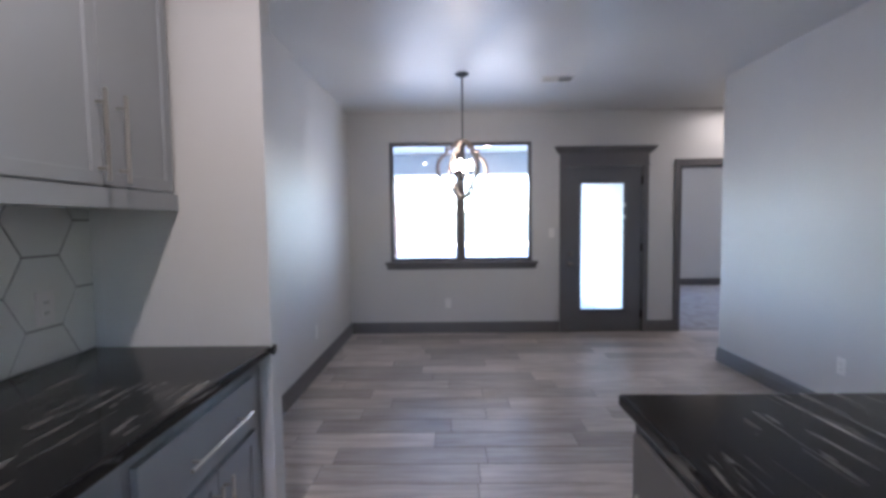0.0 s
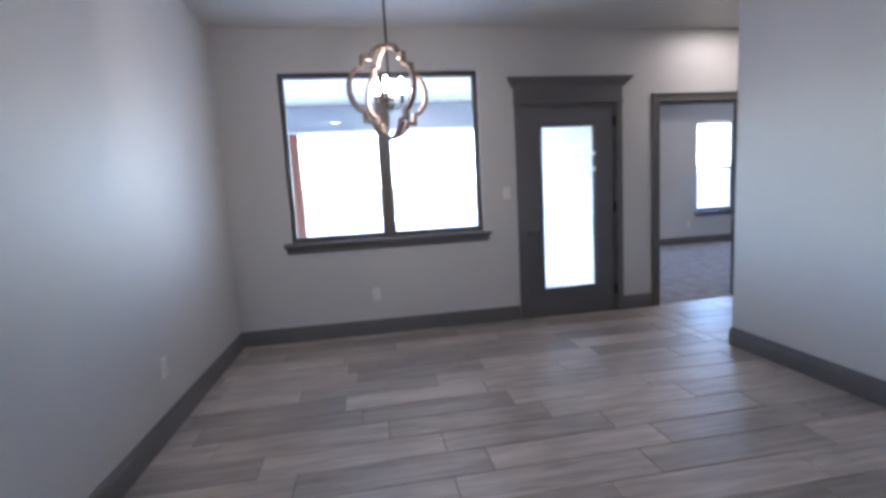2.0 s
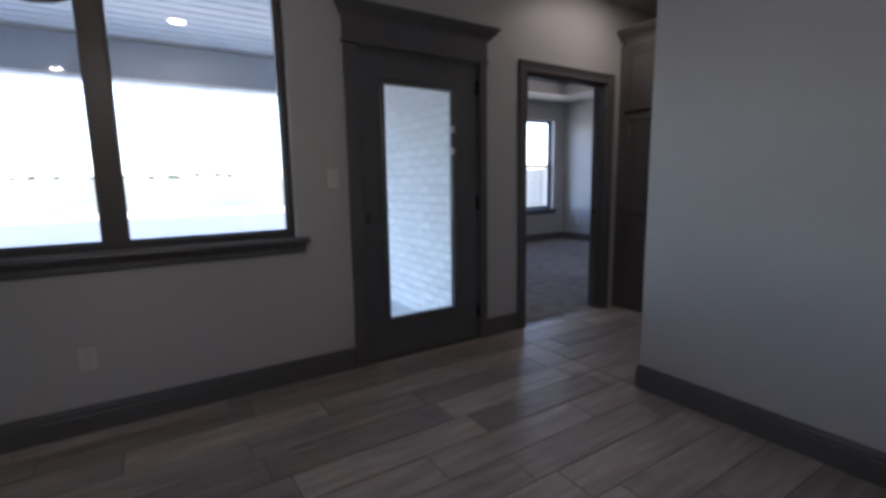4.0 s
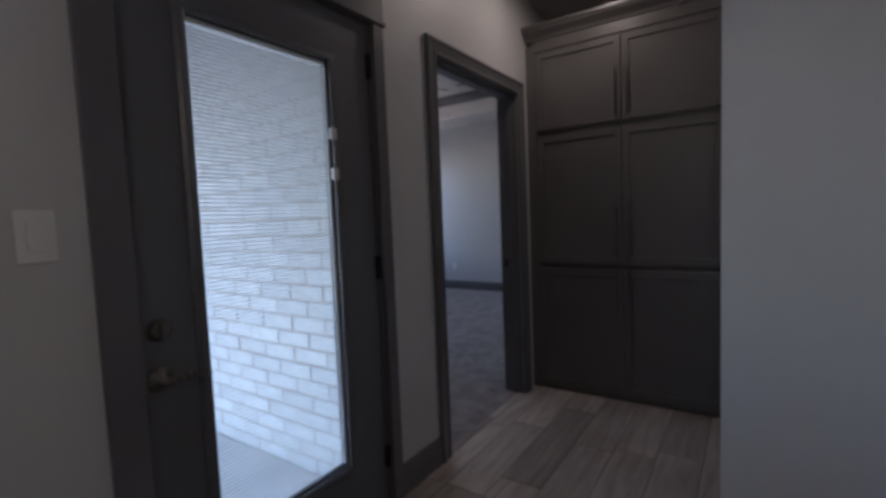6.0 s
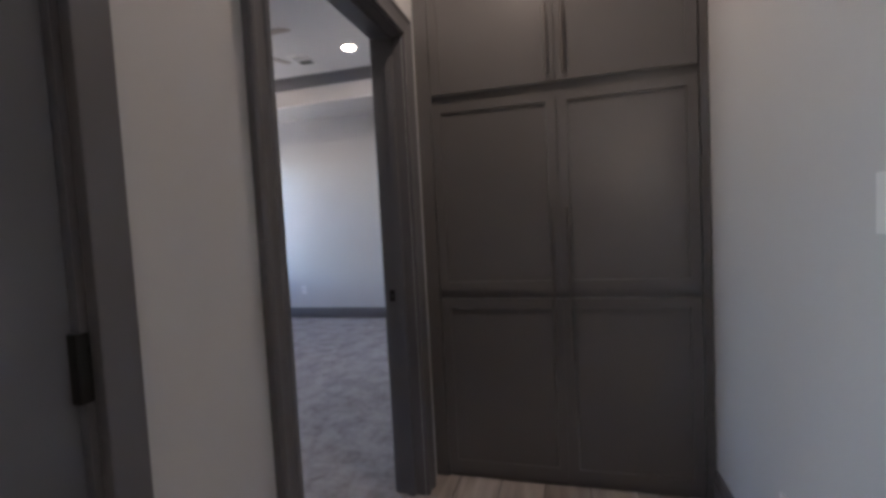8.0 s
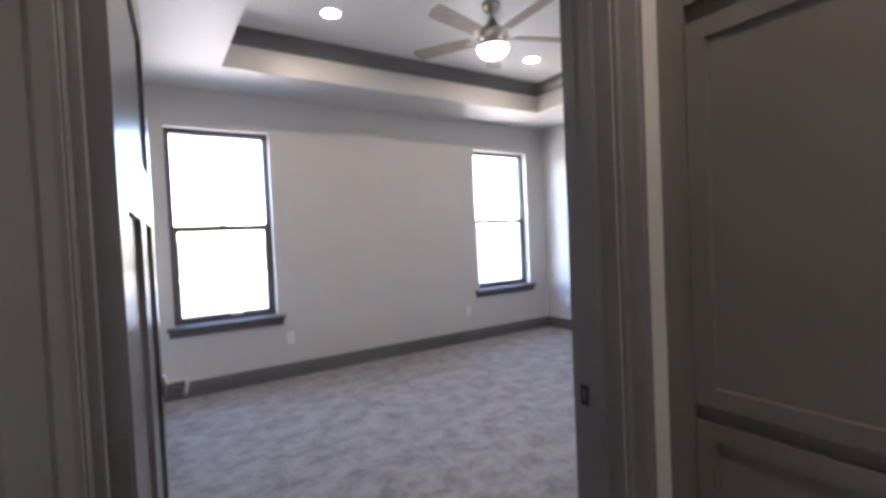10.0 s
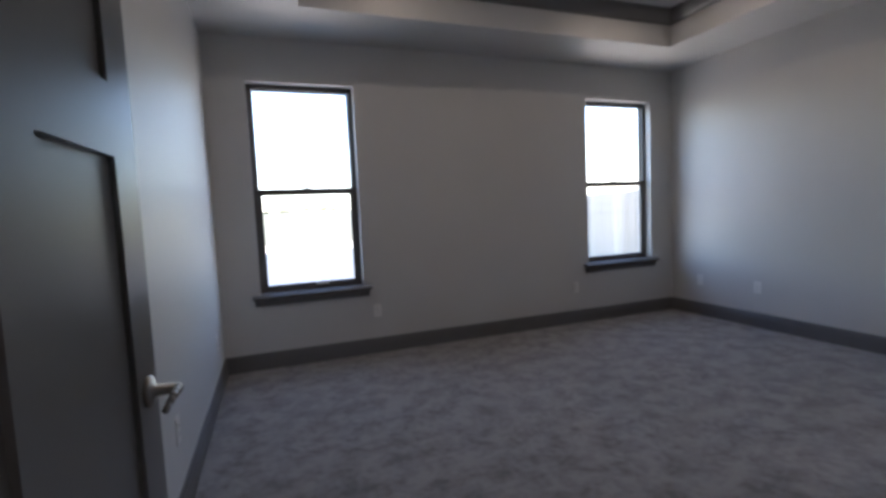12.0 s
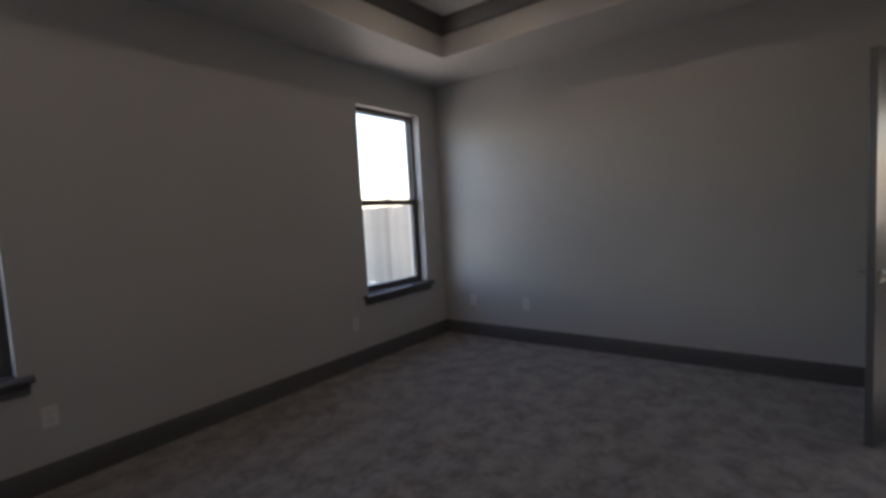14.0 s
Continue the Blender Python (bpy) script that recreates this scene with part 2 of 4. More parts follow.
GROUT = material("floor_grout", (0.12, 0.105, 0.095), 0.9, vary=0.15, scale=30)
BRICK = material("white_painted_brick", (0.83, 0.82, 0.80), 0.85, vary=0.08, scale=14, bump=0.6, bump_scale=60, island=0.08, dist=0.004)
MORTAR = material("sand_mortar", (0.56, 0.485, 0.41), 0.95, vary=0.15, scale=30, bump=0.5, bump_scale=90)
CONCRETE = material("porch_concrete", (0.60, 0.59, 0.57), 0.85, vary=0.12, scale=3, bump=0.25, bump_scale=80)
BOARD = material("white_porch_board", (0.74, 0.73, 0.71), 0.6, vary=0.06, scale=4)
BEAM = material("grey_porch_beam", (0.36, 0.38, 0.40), 0.7, vary=0.06, scale=3)
CEDAR = material("cedar_post", (0.25, 0.10, 0.06), 0.75, vary=0.25, scale=8, stretch=(6, 6, 1), bump=0.4, bump_scale=50)
FENCEWOOD = material("fence_cedar", (0.33, 0.295, 0.245), 0.85, vary=0.25, scale=6, stretch=(8, 8, 1), bump=0.4, bump_scale=40, island=0.3)
BLINDM = material("white_blind_slat", (0.8, 0.8, 0.8), 0.45, vary=0.02)
# darker copy of the wall paint: the side room's dimness is in the colour
DIMWALL = material("dimmed_wall_paint", (0.33, 0.32, 0.31), 0.6, vary=0.03, scale=1.5)
ROOF = material("roof_shingle", (0.13, 0.12, 0.11), 0.9, vary=0.3, scale=20)
LEAF = material("far_foliage", (0.05, 0.056, 0.036), 0.9, vary=0.4, scale=2)
# the blue in this grey stands in for sky reflected off the surface
ASPHALT = material("worn_asphalt_sky_tint", (0.05, 0.056, 0.068), 0.85, vary=0.12, scale=0.8, bump=0.4, bump_scale=90)
PLANK = plank_material("wood_look_tile")
GRANITE = granite_material("black_granite")
CARPET = carpet_material("grey_carpet", (0.155, 0.139, 0.133), (0.305, 0.28, 0.268))
GROUND = ground_material("dry_ground")
GLASS = glass_material("window_glass")
BULB = emitter("bulb_glow", (1.0, 0.86, 0.68), 10)
LENS = emitter("can_lens_glow", (1.0, 0.90, 0.76), 2)
BOWL = emitter("fan_bowl_glow", (1.0, 0.88, 0.72), 0.5)


# ---- mesh helpers ----
def part(name, bm, mat, parent=None, label="", smooth=False):
    me = bpy.data.meshes.new(name)
    bmesh.ops.recalc_face_normals(bm, faces=bm.faces)
    bm.to_mesh(me)
    bm.free()
    me.materials.append(mat)
    if smooth:
        for p in me.polygons:
            p.use_smooth = True
    ob = new(name, me)
    if parent:
        ob.parent = parent
    if label:
        ob["label"] = label
    return ob


def thing(name, label, category, kind="", group=""):
    return tagged(new(name), label, category, group, kind)


def box(bm, x0, x1, y0, y1, z0, z1, bevel=0.0):
    lo, hi = (min(x0, x1), min(y0, y1), min(z0, z1)), (max(x0, x1), max(y0, y1), max(z0, z1))
    m = Matrix.Translation([(a + b) / 2 for a, b in zip(lo, hi)]) @ Matrix.Diagonal([b - a for a, b in zip(lo, hi)] + [1])
    r = bmesh.ops.create_cube(bm, size=1, matrix=m)
    if bevel:
        edges = {e for v in r["verts"] for e in v.link_edges}
        bmesh.ops.bevel(bm, geom=list(edges), offset=bevel, segments=2, profile=0.6, affect="EDGES")
    return bm


def boxes(rows, bevel=0.0):
    bm = bmesh.new()
    for r in rows:
        box(bm, *r, bevel=bevel)
    return bm


def prism(bm, profile, p0, p1, normal, z=0.0, ext0=0.0, ext1=0.0):
    """A moulding: profile of (distance from the wall, height), run from p0 to p1 in plan; ext lengthens an end by that share of the distance (a mitre)."""
    a, b, n = Vector((*p0, z)), Vector((*p1, z)), Vector((*normal, 0))
    d = (b - a).normalized()
    va = [bm.verts.new(a + n * u - d * ext0 * u + Vector((0, 0, w))) for u, w in profile]
    vb = [bm.verts.new(b + n * u + d * ext1 * u + Vector((0, 0, w))) for u, w in profile]
    k = len(profile)
    for i in range(k):
        bm.faces.new((va[i], va[(i + 1) % k], vb[(i + 1) % k], vb[i]))
    bm.faces.new(va)
    bm.faces.new(vb[::-1])


def sweep(bm, profile, pts, out):
    """A moulding along a bent line of points, mitred at each bend: profile of (across, out) with out a fixed way."""
    rings = []
    out = Vector(out)
    n = len(pts)
    for i, p in enumerate(pts):
        p = Vector(p)
        d0 = (p - Vector(pts[i - 1])).normalized() if i else None
        d1 = (Vector(pts[i + 1]) - p).normalized() if i < n - 1 else None
        s0 = d0.cross(out) if d0 else None
        s1 = d1.cross(out) if d1 else None
        if s0 is None:
            side = s1
        elif s1 is None:
            side = s0
        else:
            side = (s0 + s1) / (1 + s0.dot(s1))
        rings.append([bm.verts.new(p + side * u + out * w) for u, w in profile])
    k = len(profile)
    for a, b in zip(rings, rings[1:]):
        for i in range(k):
            bm.faces.new((a[i], a[(i + 1) % k], b[(i + 1) % k], b[i]))
    bm.faces.new(rings[0][::-1])
    bm.faces.new(rings[-1])


def tube(bm, p0, p1, r, seg=12, r2=None):
    a, b = Vector(p0), Vector(p1)
    m = Matrix.Translation((a + b) / 2) @ (b - a).to_track_quat("Z", "Y").to_matrix().to_4x4()
    bmesh.ops.create_cone(bm, cap_ends=True, segments=seg, radius1=r, radius2=r if r2 is None else r2, depth=(b - a).length, matrix=m)
    return bm


def lathe(bm, profile, centre, axis="z", seg=24):
    """profile of (radius, height) turned round an axis through centre."""
    c = Vector(centre)
    rings = []
    for r, h in profile:
        ring = []
        for i in range(seg):
            u = 2 * math.pi * i / seg
            p = (r * math.cos(u), r * math.sin(u), h)
            p = {"z": p, "y": (p[0], p[2], p[1]), "x": (p[2], p[0], p[1])}[axis]
            ring.append(bm.verts.new(c + Vector(p)))
        rings.append(ring)
    for a, b in zip(rings, rings[1:]):
        for i in range(seg):
            bm.faces.new((a[i], a[(i + 1) % seg], b[(i + 1) % seg], b[i]))
    bm.faces.new(rings[0][::-1])
    bm.faces.new(rings[-1])
    return bm


def wall_shell(u0, u1, z0, z1, holes, d0, d1, place):
    """One closed wall mesh with its openings cut through; place turns (u, depth, z) into the world."""
    us = sorted({u0, u1, *[c for h in holes for c in h[:2]]})
    zs = sorted({z0, z1, *[c for h in holes for c in h[2:]]})
    bm = bmesh.new()
    grid = {(i, j, k): bm.verts.new(place(u, (d0, d1)[k], z)) for i, u in enumerate(us) for j, z in enumerate(zs) for k in (0, 1)}

    def solid(i, j):
        if not (0 <= i < len(us) - 1 and 0 <= j < len(zs) - 1):
            return False
        u, z = (us[i] + us[i + 1]) / 2, (zs[j] + zs[j + 1]) / 2
        return not any(h[0] < u < h[1] and h[2] < z < h[3] for h in holes)

    for i in range(len(us) - 1):
        for j in range(len(zs) - 1):
            if not solid(i, j):
                continue
            c = [(i, j), (i + 1, j), (i + 1, j + 1), (i, j + 1)]
            for k in (0, 1):
                bm.faces.new([grid[(*q, k)] for q in c])
            for (q, r), n in zip(zip(c, c[1:] + c[:1]), ((i, j - 1), (i + 1, j), (i, j + 1), (i - 1, j))):
                if not solid(*n):
                    bm.faces.new((grid[(*q, 0)], grid[(*r, 0)], grid[(*r, 1)], grid[(*q, 1)]))
    bmesh.ops.delete(bm, geom=[v for v in bm.verts if not v.link_faces], context="VERTS")
    return bm


def wall_y(name, label, y0, y1, x0, x1, z0, z1, holes=(), mat=None):
    bm = wall_shell(x0, x1, z0, z1, holes, y0, y1, lambda u, d, z: (u, d, z))
    return tagged(part(name, bm, mat or WALL), label, "wall", kind="structure")


def wall_x(name, label, x0, x1, y0, y1, z0, z1, holes=(), mat=None):
    bm = wall_shell(y0, y1, z0, z1, holes, x0, x1, lambda u, d, z: (d, u, z))
    return tagged(part(name, bm, mat or WALL), label, "wall", kind="structure")


# ---- plan, metres ----
CEILING = 2.74
LEFT_END = -2.85      # end of the dining room's left wall
RIGHT_X = 3.875       # dining room's right wall
HALL_Y = -1.228       # near wall of the hall
CAB_X = 5.24          # front of the hall cabinet
BED_Y0, BED_Y1 = 0.13, 3.98
BED_X0, BED_X1 = 4.02, 8.843
WIN = (0.507, 2.27, 0.90, 2.375)
DOOR = (2.685, 3.645, 0.0, 2.065)
ROOM_DOOR = (4.1, 5.055, -0.03, 2.045)
BATH_DOOR = (7.77, 8.68, -0.03, 2.045)
W1 = (4.325, 5.195, 0.632, 2.388)
W2 = (7.655, 8.53, 0.632, 2.388)

# ---- walls ----
wall_y("wall_north_dining", "light grey painted dining wall with a window and a glazed door", 0, 0.2, -0.12, 3.68, -0.1, 2.86, [WIN, DOOR])
wall_y("wall_north_hall", "light grey painted wall round the bedroom doorway", 0, BED_Y0, 3.68, 9.0, -0.1, 3.3, [ROOM_DOOR, BATH_DOOR])
wall_x("wall_west_dining", "light grey painted side wall of the dining room", -0.12, 0, LEFT_END, 0, -0.1, 2.86)
wall_x("wall_east_dining", "light grey painted side wall that ends at the hall", RIGHT_X, RIGHT_X + 0.12, -9.0, HALL_Y, -0.1, 2.86)
wall_y("wall_south_hall", "light grey painted wall of the short hall", HALL_Y - 0.12, HALL_Y, RIGHT_X + 0.12, 5.98, -0.1, 2.86)
wall_x("wall_east_hall", "plain wall behind the tall cabinet", 5.86, 5.98, HALL_Y, 0, -0.1, 2.86)
wall_y("wall_wing_kitchen", "warm grey end wall beside the kitchen counter", -3.88, -3.785, -0.345, 0.514, -0.1, 2.86)
wall_x("wall_west_kitchen", "kitchen wall behind the counter", -0.345, -0.203, -9.0, -3.88, -0.1, 2.86)
# unseen wall; its opening is added to let daylight onto the backsplash
wall_y("wall_south_kitchen", "plain unseen wall that closes the kitchen, with an added daylight opening", -9.12, -9.0, -0.345, 3.995, -0.1, 2.86, [(1.0, 1.6, 1.2, 1.9)])
wall_x("wall_west_passage", "warm-lit wall of the side passage with a doorway", -1.42, -1.30, -3.812, 0.2, -0.1, 2.86, [(-2.15, -1.24, 0.0, 2.045)])
wall_y("wall_south_passage", "plain wall of the side passage", -3.88, -3.785, -1.42, -0.345, -0.1, 2.86)
wall_y("wall_north_passage", "plain wall that closes the side passage", -0.6, -0.48, -1.30, -0.12, -0.1, 2.86)
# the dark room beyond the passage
wall_x("wall_west_dark_room", "unlit side room wall, its dimness put into darker paint", -4.6, -4.5, -4.2, 1.6, -0.1, 2.86, mat=DIMWALL)
wall_y("wall_north_dark_room", "unlit side room wall, its dimness put into darker paint", 1.5, 1.6, -4.5, -1.42, -0.1, 2.86, mat=DIMWALL)
wall_y("wall_south_dark_room", "unlit side room wall, its dimness put into darker paint", -4.2, -4.1, -4.5, -1.42, -0.1, 2.86, mat=DIMWALL)
wall_x("wall_east_dark_room", "unlit side room wall, its dimness put into darker paint", -1.42, -1.32, 0.2, 1.5, -0.1, 2.86, mat=DIMWALL)
wall_x("wall_south_east_dark_room", "unlit side room wall, its dimness put into darker paint", -1.42, -1.32, -4.1, -3.9, -0.1, 2.86, mat=DIMWALL)
# bedroom
wall_y("wall_north_bedroom", "warm grey bedroom wall with two single-hung windows", BED_Y1, BED_Y1 + 0.2, 3.78, 9.05, -0.1, 3.3, [W1, W2])
wall_x("wall_west_bedroom", "light grey bedroom side wall", 3.86, BED_X0, BED_Y0, BED_Y1, -0.1, 3.3)
wall_x("wall_east_bedroom", "light grey bedroom side wall", BED_X1, BED_X1 + 0.16, BED_Y0, BED_Y1, -0.1, 3.3)
# bathroom behind the half-open door
wall_x("wall_east_bathroom", "plain bathroom wall with a window", 9.9, 10.05, -2.4, 0.0, -0.1, 2.86, [(-2.25, -1.45, 1.0, 2.1)])
wall_y("wall_south_bathroom", "plain bathroom wall", -2.5, -2.4, 6.1, 10.05, -0.1, 2.86)
wall_x("wall_west_bathroom", "plain bathroom wall", 6.0, 6.1, -2.4, 0.0, -0.1, 2.86)
wall_y("wall_north_bathroom", "plain bathroom wall", 0.0, 0.13, 9.003, 10.05, -0.1, 2.86)

# ---- ceilings ----
def ceiling(name, label, rows, mat=CEIL):
    return tagged(part(name, boxes(rows), mat), label, "ceiling", kind="structure")


ceiling("ceiling_main", "textured off-white ceiling over kitchen and dining room", [(-1.42, 5.98, -9.12, 0.0, CEILING, CEILING + 0.1)])
ceiling("ceiling_dark_room", "unlit ceiling of the side room", [(-4.6, -1.42, -4.2, 1.6, 2.6, 2.7)])
ceiling("ceiling_bathroom", "plain bathroom ceiling", [(5.98, 10.05, -2.5, 0.0, CEILING, CEILING + 0.1)])
TX0, TX1, TY0, TY1, TZ = 4.727, 8.148, 0.78, 3.335, 3.048
ceiling("ceiling_bedroom_border", "lower border of the bedroom tray ceiling",
        [(BED_X0, BED_X1, TY1, BED_Y1, CEILING, TZ + 0.1), (BED_X0, BED_X1, BED_Y0, TY0, CEILING, TZ + 0.1),
         (BED_X0, TX0, TY0, TY1, CEILING, TZ + 0.1), (TX1, BED_X1, TY0, TY1, CEILING, TZ + 0.1)], WALL)
ceiling("ceiling_bedroom_tray", "raised flat of the bedroom tray ceiling", [(TX0, TX1, TY0, TY1, TZ, TZ + 0.1)])
ceiling("ceiling_house_roof", "house roof over the rooms", [(-4.8, 10.3, -9.3, 0.6, 3.32, 3.42), (3.4, 10.3, 0.6, 4.5, 3.32, 3.42)], ROOF)

# ---- mouldings ----
CROWN = [(0, 0), (0.012, 0), (0.018, 0.02), (0.03, 0.028), (0.05, 0.05), (0.075, 0.082), (0.082, 0.1), (0.095, 0.104), (0.095, 0.115), (0, 0.115)]
bm = bmesh.new()
for p0, p1, n in (((TX0, TY1), (TX1, TY1), (0, -1)), ((TX1, TY0), (TX0, TY0), (0, 1)), ((TX1, TY1), (TX1, TY0), (-1, 0)), ((TX0, TY0), (TX0, TY1), (1, 0))):
    prism(bm, CROWN, p0, p1, n, TZ - 0.115, -1, -1)
tagged(part("trim_crown_bedroom", bm, TRIM), "dark grey crown moulding inside the tray ceiling", "crown moulding", kind="structure")

BASE = [(0, 0), (0.016, 0), (0.016, 0.092), (0.013, 0.098), (0.013, 0.118), (0.008, 0.128), (0.006, 0.14), (0, 0.14)]


def baseboard(name, label, runs):
    for k, (p0, p1, n, e0, e1) in enumerate(runs):
        bm = bmesh.new()
        prism(bm, BASE, p0, p1, n, 0.0, e0, e1)
        tagged(part(f"{name}_{k + 1}", bm, TRIM), label, "baseboard", kind="structure")


baseboard("baseboard_dining", "dark grey baseboard round the dining room", [
    ((0, 0), (2.602, 0), (0, -1), -1, 0), ((3.697, 0), (4.013, 0), (0, -1), 0, 0),
    ((0, LEFT_END), (0, 0), (1, 0), 1, -1), ((-0.12, LEFT_END), (0, LEFT_END), (0, -1), 1, 1),
    ((-0.12, -0.6), (-0.12, LEFT_END), (-1, 0), -1, 1),
    ((RIGHT_X, -9), (RIGHT_X, HALL_Y), (-1, 0), 0, 1), ((RIGHT_X, HALL_Y), (CAB_X - 0.02, HALL_Y), (0, 1), 1, 0)])
baseboard("baseboard_bedroom", "dark grey baseboard round the bedroom", [
    ((BED_X0, BED_Y1), (BED_X1, BED_Y1), (0, -1), -1, -1), ((BED_X0, BED_Y0), (BED_X0, BED_Y1), (1, 0), -1, -1),
    ((BED_X1, BED_Y1), (BED_X1, BED_Y0), (-1, 0), -1, -1), ((5.141, BED_Y0), (7.684, BED_Y0), (0, 1), 0, 0),
    ((8.766, BED_Y0), (BED_X1, BED_Y0), (0, 1), 0, -1)])
baseboard("baseboard_passage", "dark grey baseboard in the passage and side room", [
    ((-1.30, -1.147), (-1.30, -0.6), (1, 0), 0, -1), ((-1.30, -3.812), (-1.30, -2.243), (1, 0), -1, 0),
    ((-4.5, 1.5), (-1.42, 1.5), (0, -1), -1, 0), ((-4.5, -4.1), (-4.5, 1.5), (1, 0), 0, -1)])

CASING = [(0.0, 0), (0.0, 0.012), (0.006, 0.017), (0.02, 0.017), (0.026, 0.012), (0.04, 0.014), (0.062, 0.018), (0.07, 0.023), (0.08, 0.023), (0.085, 0.018), (0.085, 0)]


def casing(parent, u0, u1, top, plane, out, axis="y"):
    """Mitred casing round a doorway, standing on the floor, on the wall plane, its thickness towards out (+1 or -1)."""
    bm = bmesh.new()
    pts = [(u0, 0), (u0, top), (u1, top), (u1, 0)]
    if axis == "y":
        pts3 = [(u, plane, z) for u, z in pts]
        way = Vector((0, out, 0))
        flip = 1 if out > 0 else -1
    else:
        pts3 = [(plane, u, z) for u, z in pts]
        way = Vector((out, 0, 0))
        flip = -1 if out > 0 else 1
    sweep(bm, [(flip * u, w) for u, w in CASING], pts3, way)
    return part("casing", bm, TRIM, parent)


def jamb(parent, u0, u1, top, p0, p1, stop, axis="y", mat=None):
    """Lining of a doorway from p0 to p1 through the wall, with a stop strip."""
    t = 0.02
    rows = [(u0 - t, u0, p0, p1, 0, top + t), (u1, u1 + t, p0, p1, 0, top + t), (u0, u1, p0, p1, top, top + t),
            (u0, u0 + 0.012, stop - 0.017, stop + 0.017, 0, top), (u1 - 0.012, u1, stop - 0.017, stop + 0.017, 0, top), (u0 + 0.012, u1 - 0.012, stop - 0.017, stop + 0.017, top - 0.012, top)]
    if axis == "x":
        rows = [(r[2], r[3], r[0], r[1], r[4], r[5]) for r in rows]
    return part("jamb", boxes(rows), mat or TRIM, parent)

# doorway between hall and bedroom
fr = thing("trim_bedroom_doorway", "dark grey moulded casing and jamb of the bedroom doorway", "door frame", "structure")
casing(fr, ROOM_DOOR[0], ROOM_DOOR[1], ROOM_DOOR[3], -0.001, -1)
casing(fr, ROOM_DOOR[0], ROOM_DOOR[1], ROOM_DOOR[3], BED_Y0 + 0.001, 1)
part("jamb", boxes([(4.098, 4.103, 0.001, 0.129, 0, 2.045), (5.052, 5.057, 0.001, 0.129, 0, 2.045), (4.103, 5.052, 0.001, 0.129, 2.04, 2.047),
                    (4.103, 4.115, 0.045, 0.08, 0, 2.04), (5.04, 5.052, 0.045, 0.08, 0, 2.04), (4.115, 5.04, 0.045, 0.08, 2.028, 2.04)]), TRIM, fr)
part("strike_plate", boxes([(5.0495, 5.0515, 0.094, 0.118, 0.89, 0.94)], 0.0005), IRON, fr, "small dark strike plate")
part("strike_hole_shade", boxes([(5.0485, 5.0497, 0.1, 0.112, 0.903, 0.927)]), RECESS_SHADE, fr)
# doorway of the bathroom
fr = thing("trim_bathroom_doorway", "dark grey casing of the bathroom doorway", "door frame", "structure")
casing(fr, BATH_DOOR[0], BATH_DOOR[1], BATH_DOOR[3], BED_Y0 + 0.001, 1)
part("jamb", boxes([(7.768, 7.773, 0.001, 0.129, 0, 2.045), (8.677, 8.682, 0.001, 0.129, 0, 2.045), (7.773, 8.677, 0.001, 0.129, 2.04, 2.047)]), TRIM, fr)
# doorway of the dark side room
fr = thing("trim_side_doorway", "dark grey casing of the side room doorway", "door frame", "structure")
casing(fr, -2.15, -1.24, 2.045, -1.299, 1, axis="x")
part("jamb", boxes([(-1.419, -1.301, -2.152, -2.147, 0, 2.045), (-1.419, -1.301, -1.243, -1.238, 0, 2.045), (-1.419, -1.301, -2.147, -1.243, 2.04, 2.047)]), TRIM, fr)


# ---- doors ----
def lever(parent, m, length=0.11, mirror=1, mat=None):
    """Round rose and curved lever on a door face; m puts the local x along the face, y out of it."""
    bm = bmesh.new()
    lathe(bm, [(0.0, 0.0), (0.032, 0.0), (0.033, 0.006), (0.028, 0.011), (0.012, 0.014), (0.011, 0.058), (0.0, 0.058)], (0, 0, 0), "y", 20)
    n = 7
    prev = None
    for i in range(n):
        u = i / (n - 1)
        p = Vector((mirror * length * u, 0.058 + 0.006 * math.sin(u * 3), 0.012 * math.sin(u * 3.0) - 0.010 * u))
        if prev is not None:
            tube(bm, prev, p, 0.0105 - 0.004 * u, 10)
        prev = p
    bmesh.ops.transform(bm, matrix=m, verts=bm.verts)
    return part("lever_handle", bm, mat or NICKEL, parent, "brushed nickel lever handle", smooth=True)


def panel_leaf(parent, width, height=2.03, thick=0.035):
    """Craftsman leaf in local x 0..width, y 0..thick: one wide panel above two tall ones, recessed on both faces."""
    st, top, lock, bottom, mid = 0.12, 0.125, 0.14, 0.2, 0.115
    zl = 1.512
    xm = width / 2
    rows = [(0, st, 0, thick, 0, height), (width - st, width, 0, thick, 0, height), (st, width - st, 0, thick, height - top, height),
            (st, width - st, 0, thick, zl - lock, zl), (st, width - st, 0, thick, 0, bottom), (xm - mid / 2, xm + mid / 2, 0, thick, bottom, zl - lock)]
    for r, kind in zip(rows, ("stile", "stile", "rail", "rail", "rail", "stile")):
        part(kind, boxes([r]), DOORP, parent)
    for a, b, c, d in ((st, width - st, zl, height - top), (st, xm - mid / 2, bottom, zl - lock), (xm + mid / 2, width - st, bottom, zl - lock)):
        part("panel", boxes([(a - 0.004, b + 0.004, 0.011, thick - 0.011, c - 0.004, d + 0.004)]), DOORP, parent)


door = thing("door_bedroom", "dark grey three-panel interior door standing open against the wall", "door", "structure")
panel_leaf(door, 0.92)
lever(door, pose(0.855, 0, 0.89, 0, 0, 180), mat=SATIN)
lever(door, pose(0.855, 0.035, 0.89), mirror=-1, mat=SATIN)
for z in (0.2, 1.0, 1.82):
    part("hinge", boxes([(-0.003, 0.001, 0.006, 0.06, z - 0.045, z + 0.045)], 0.0005), DARK_NICKEL, door, "dark nickel butt hinge")
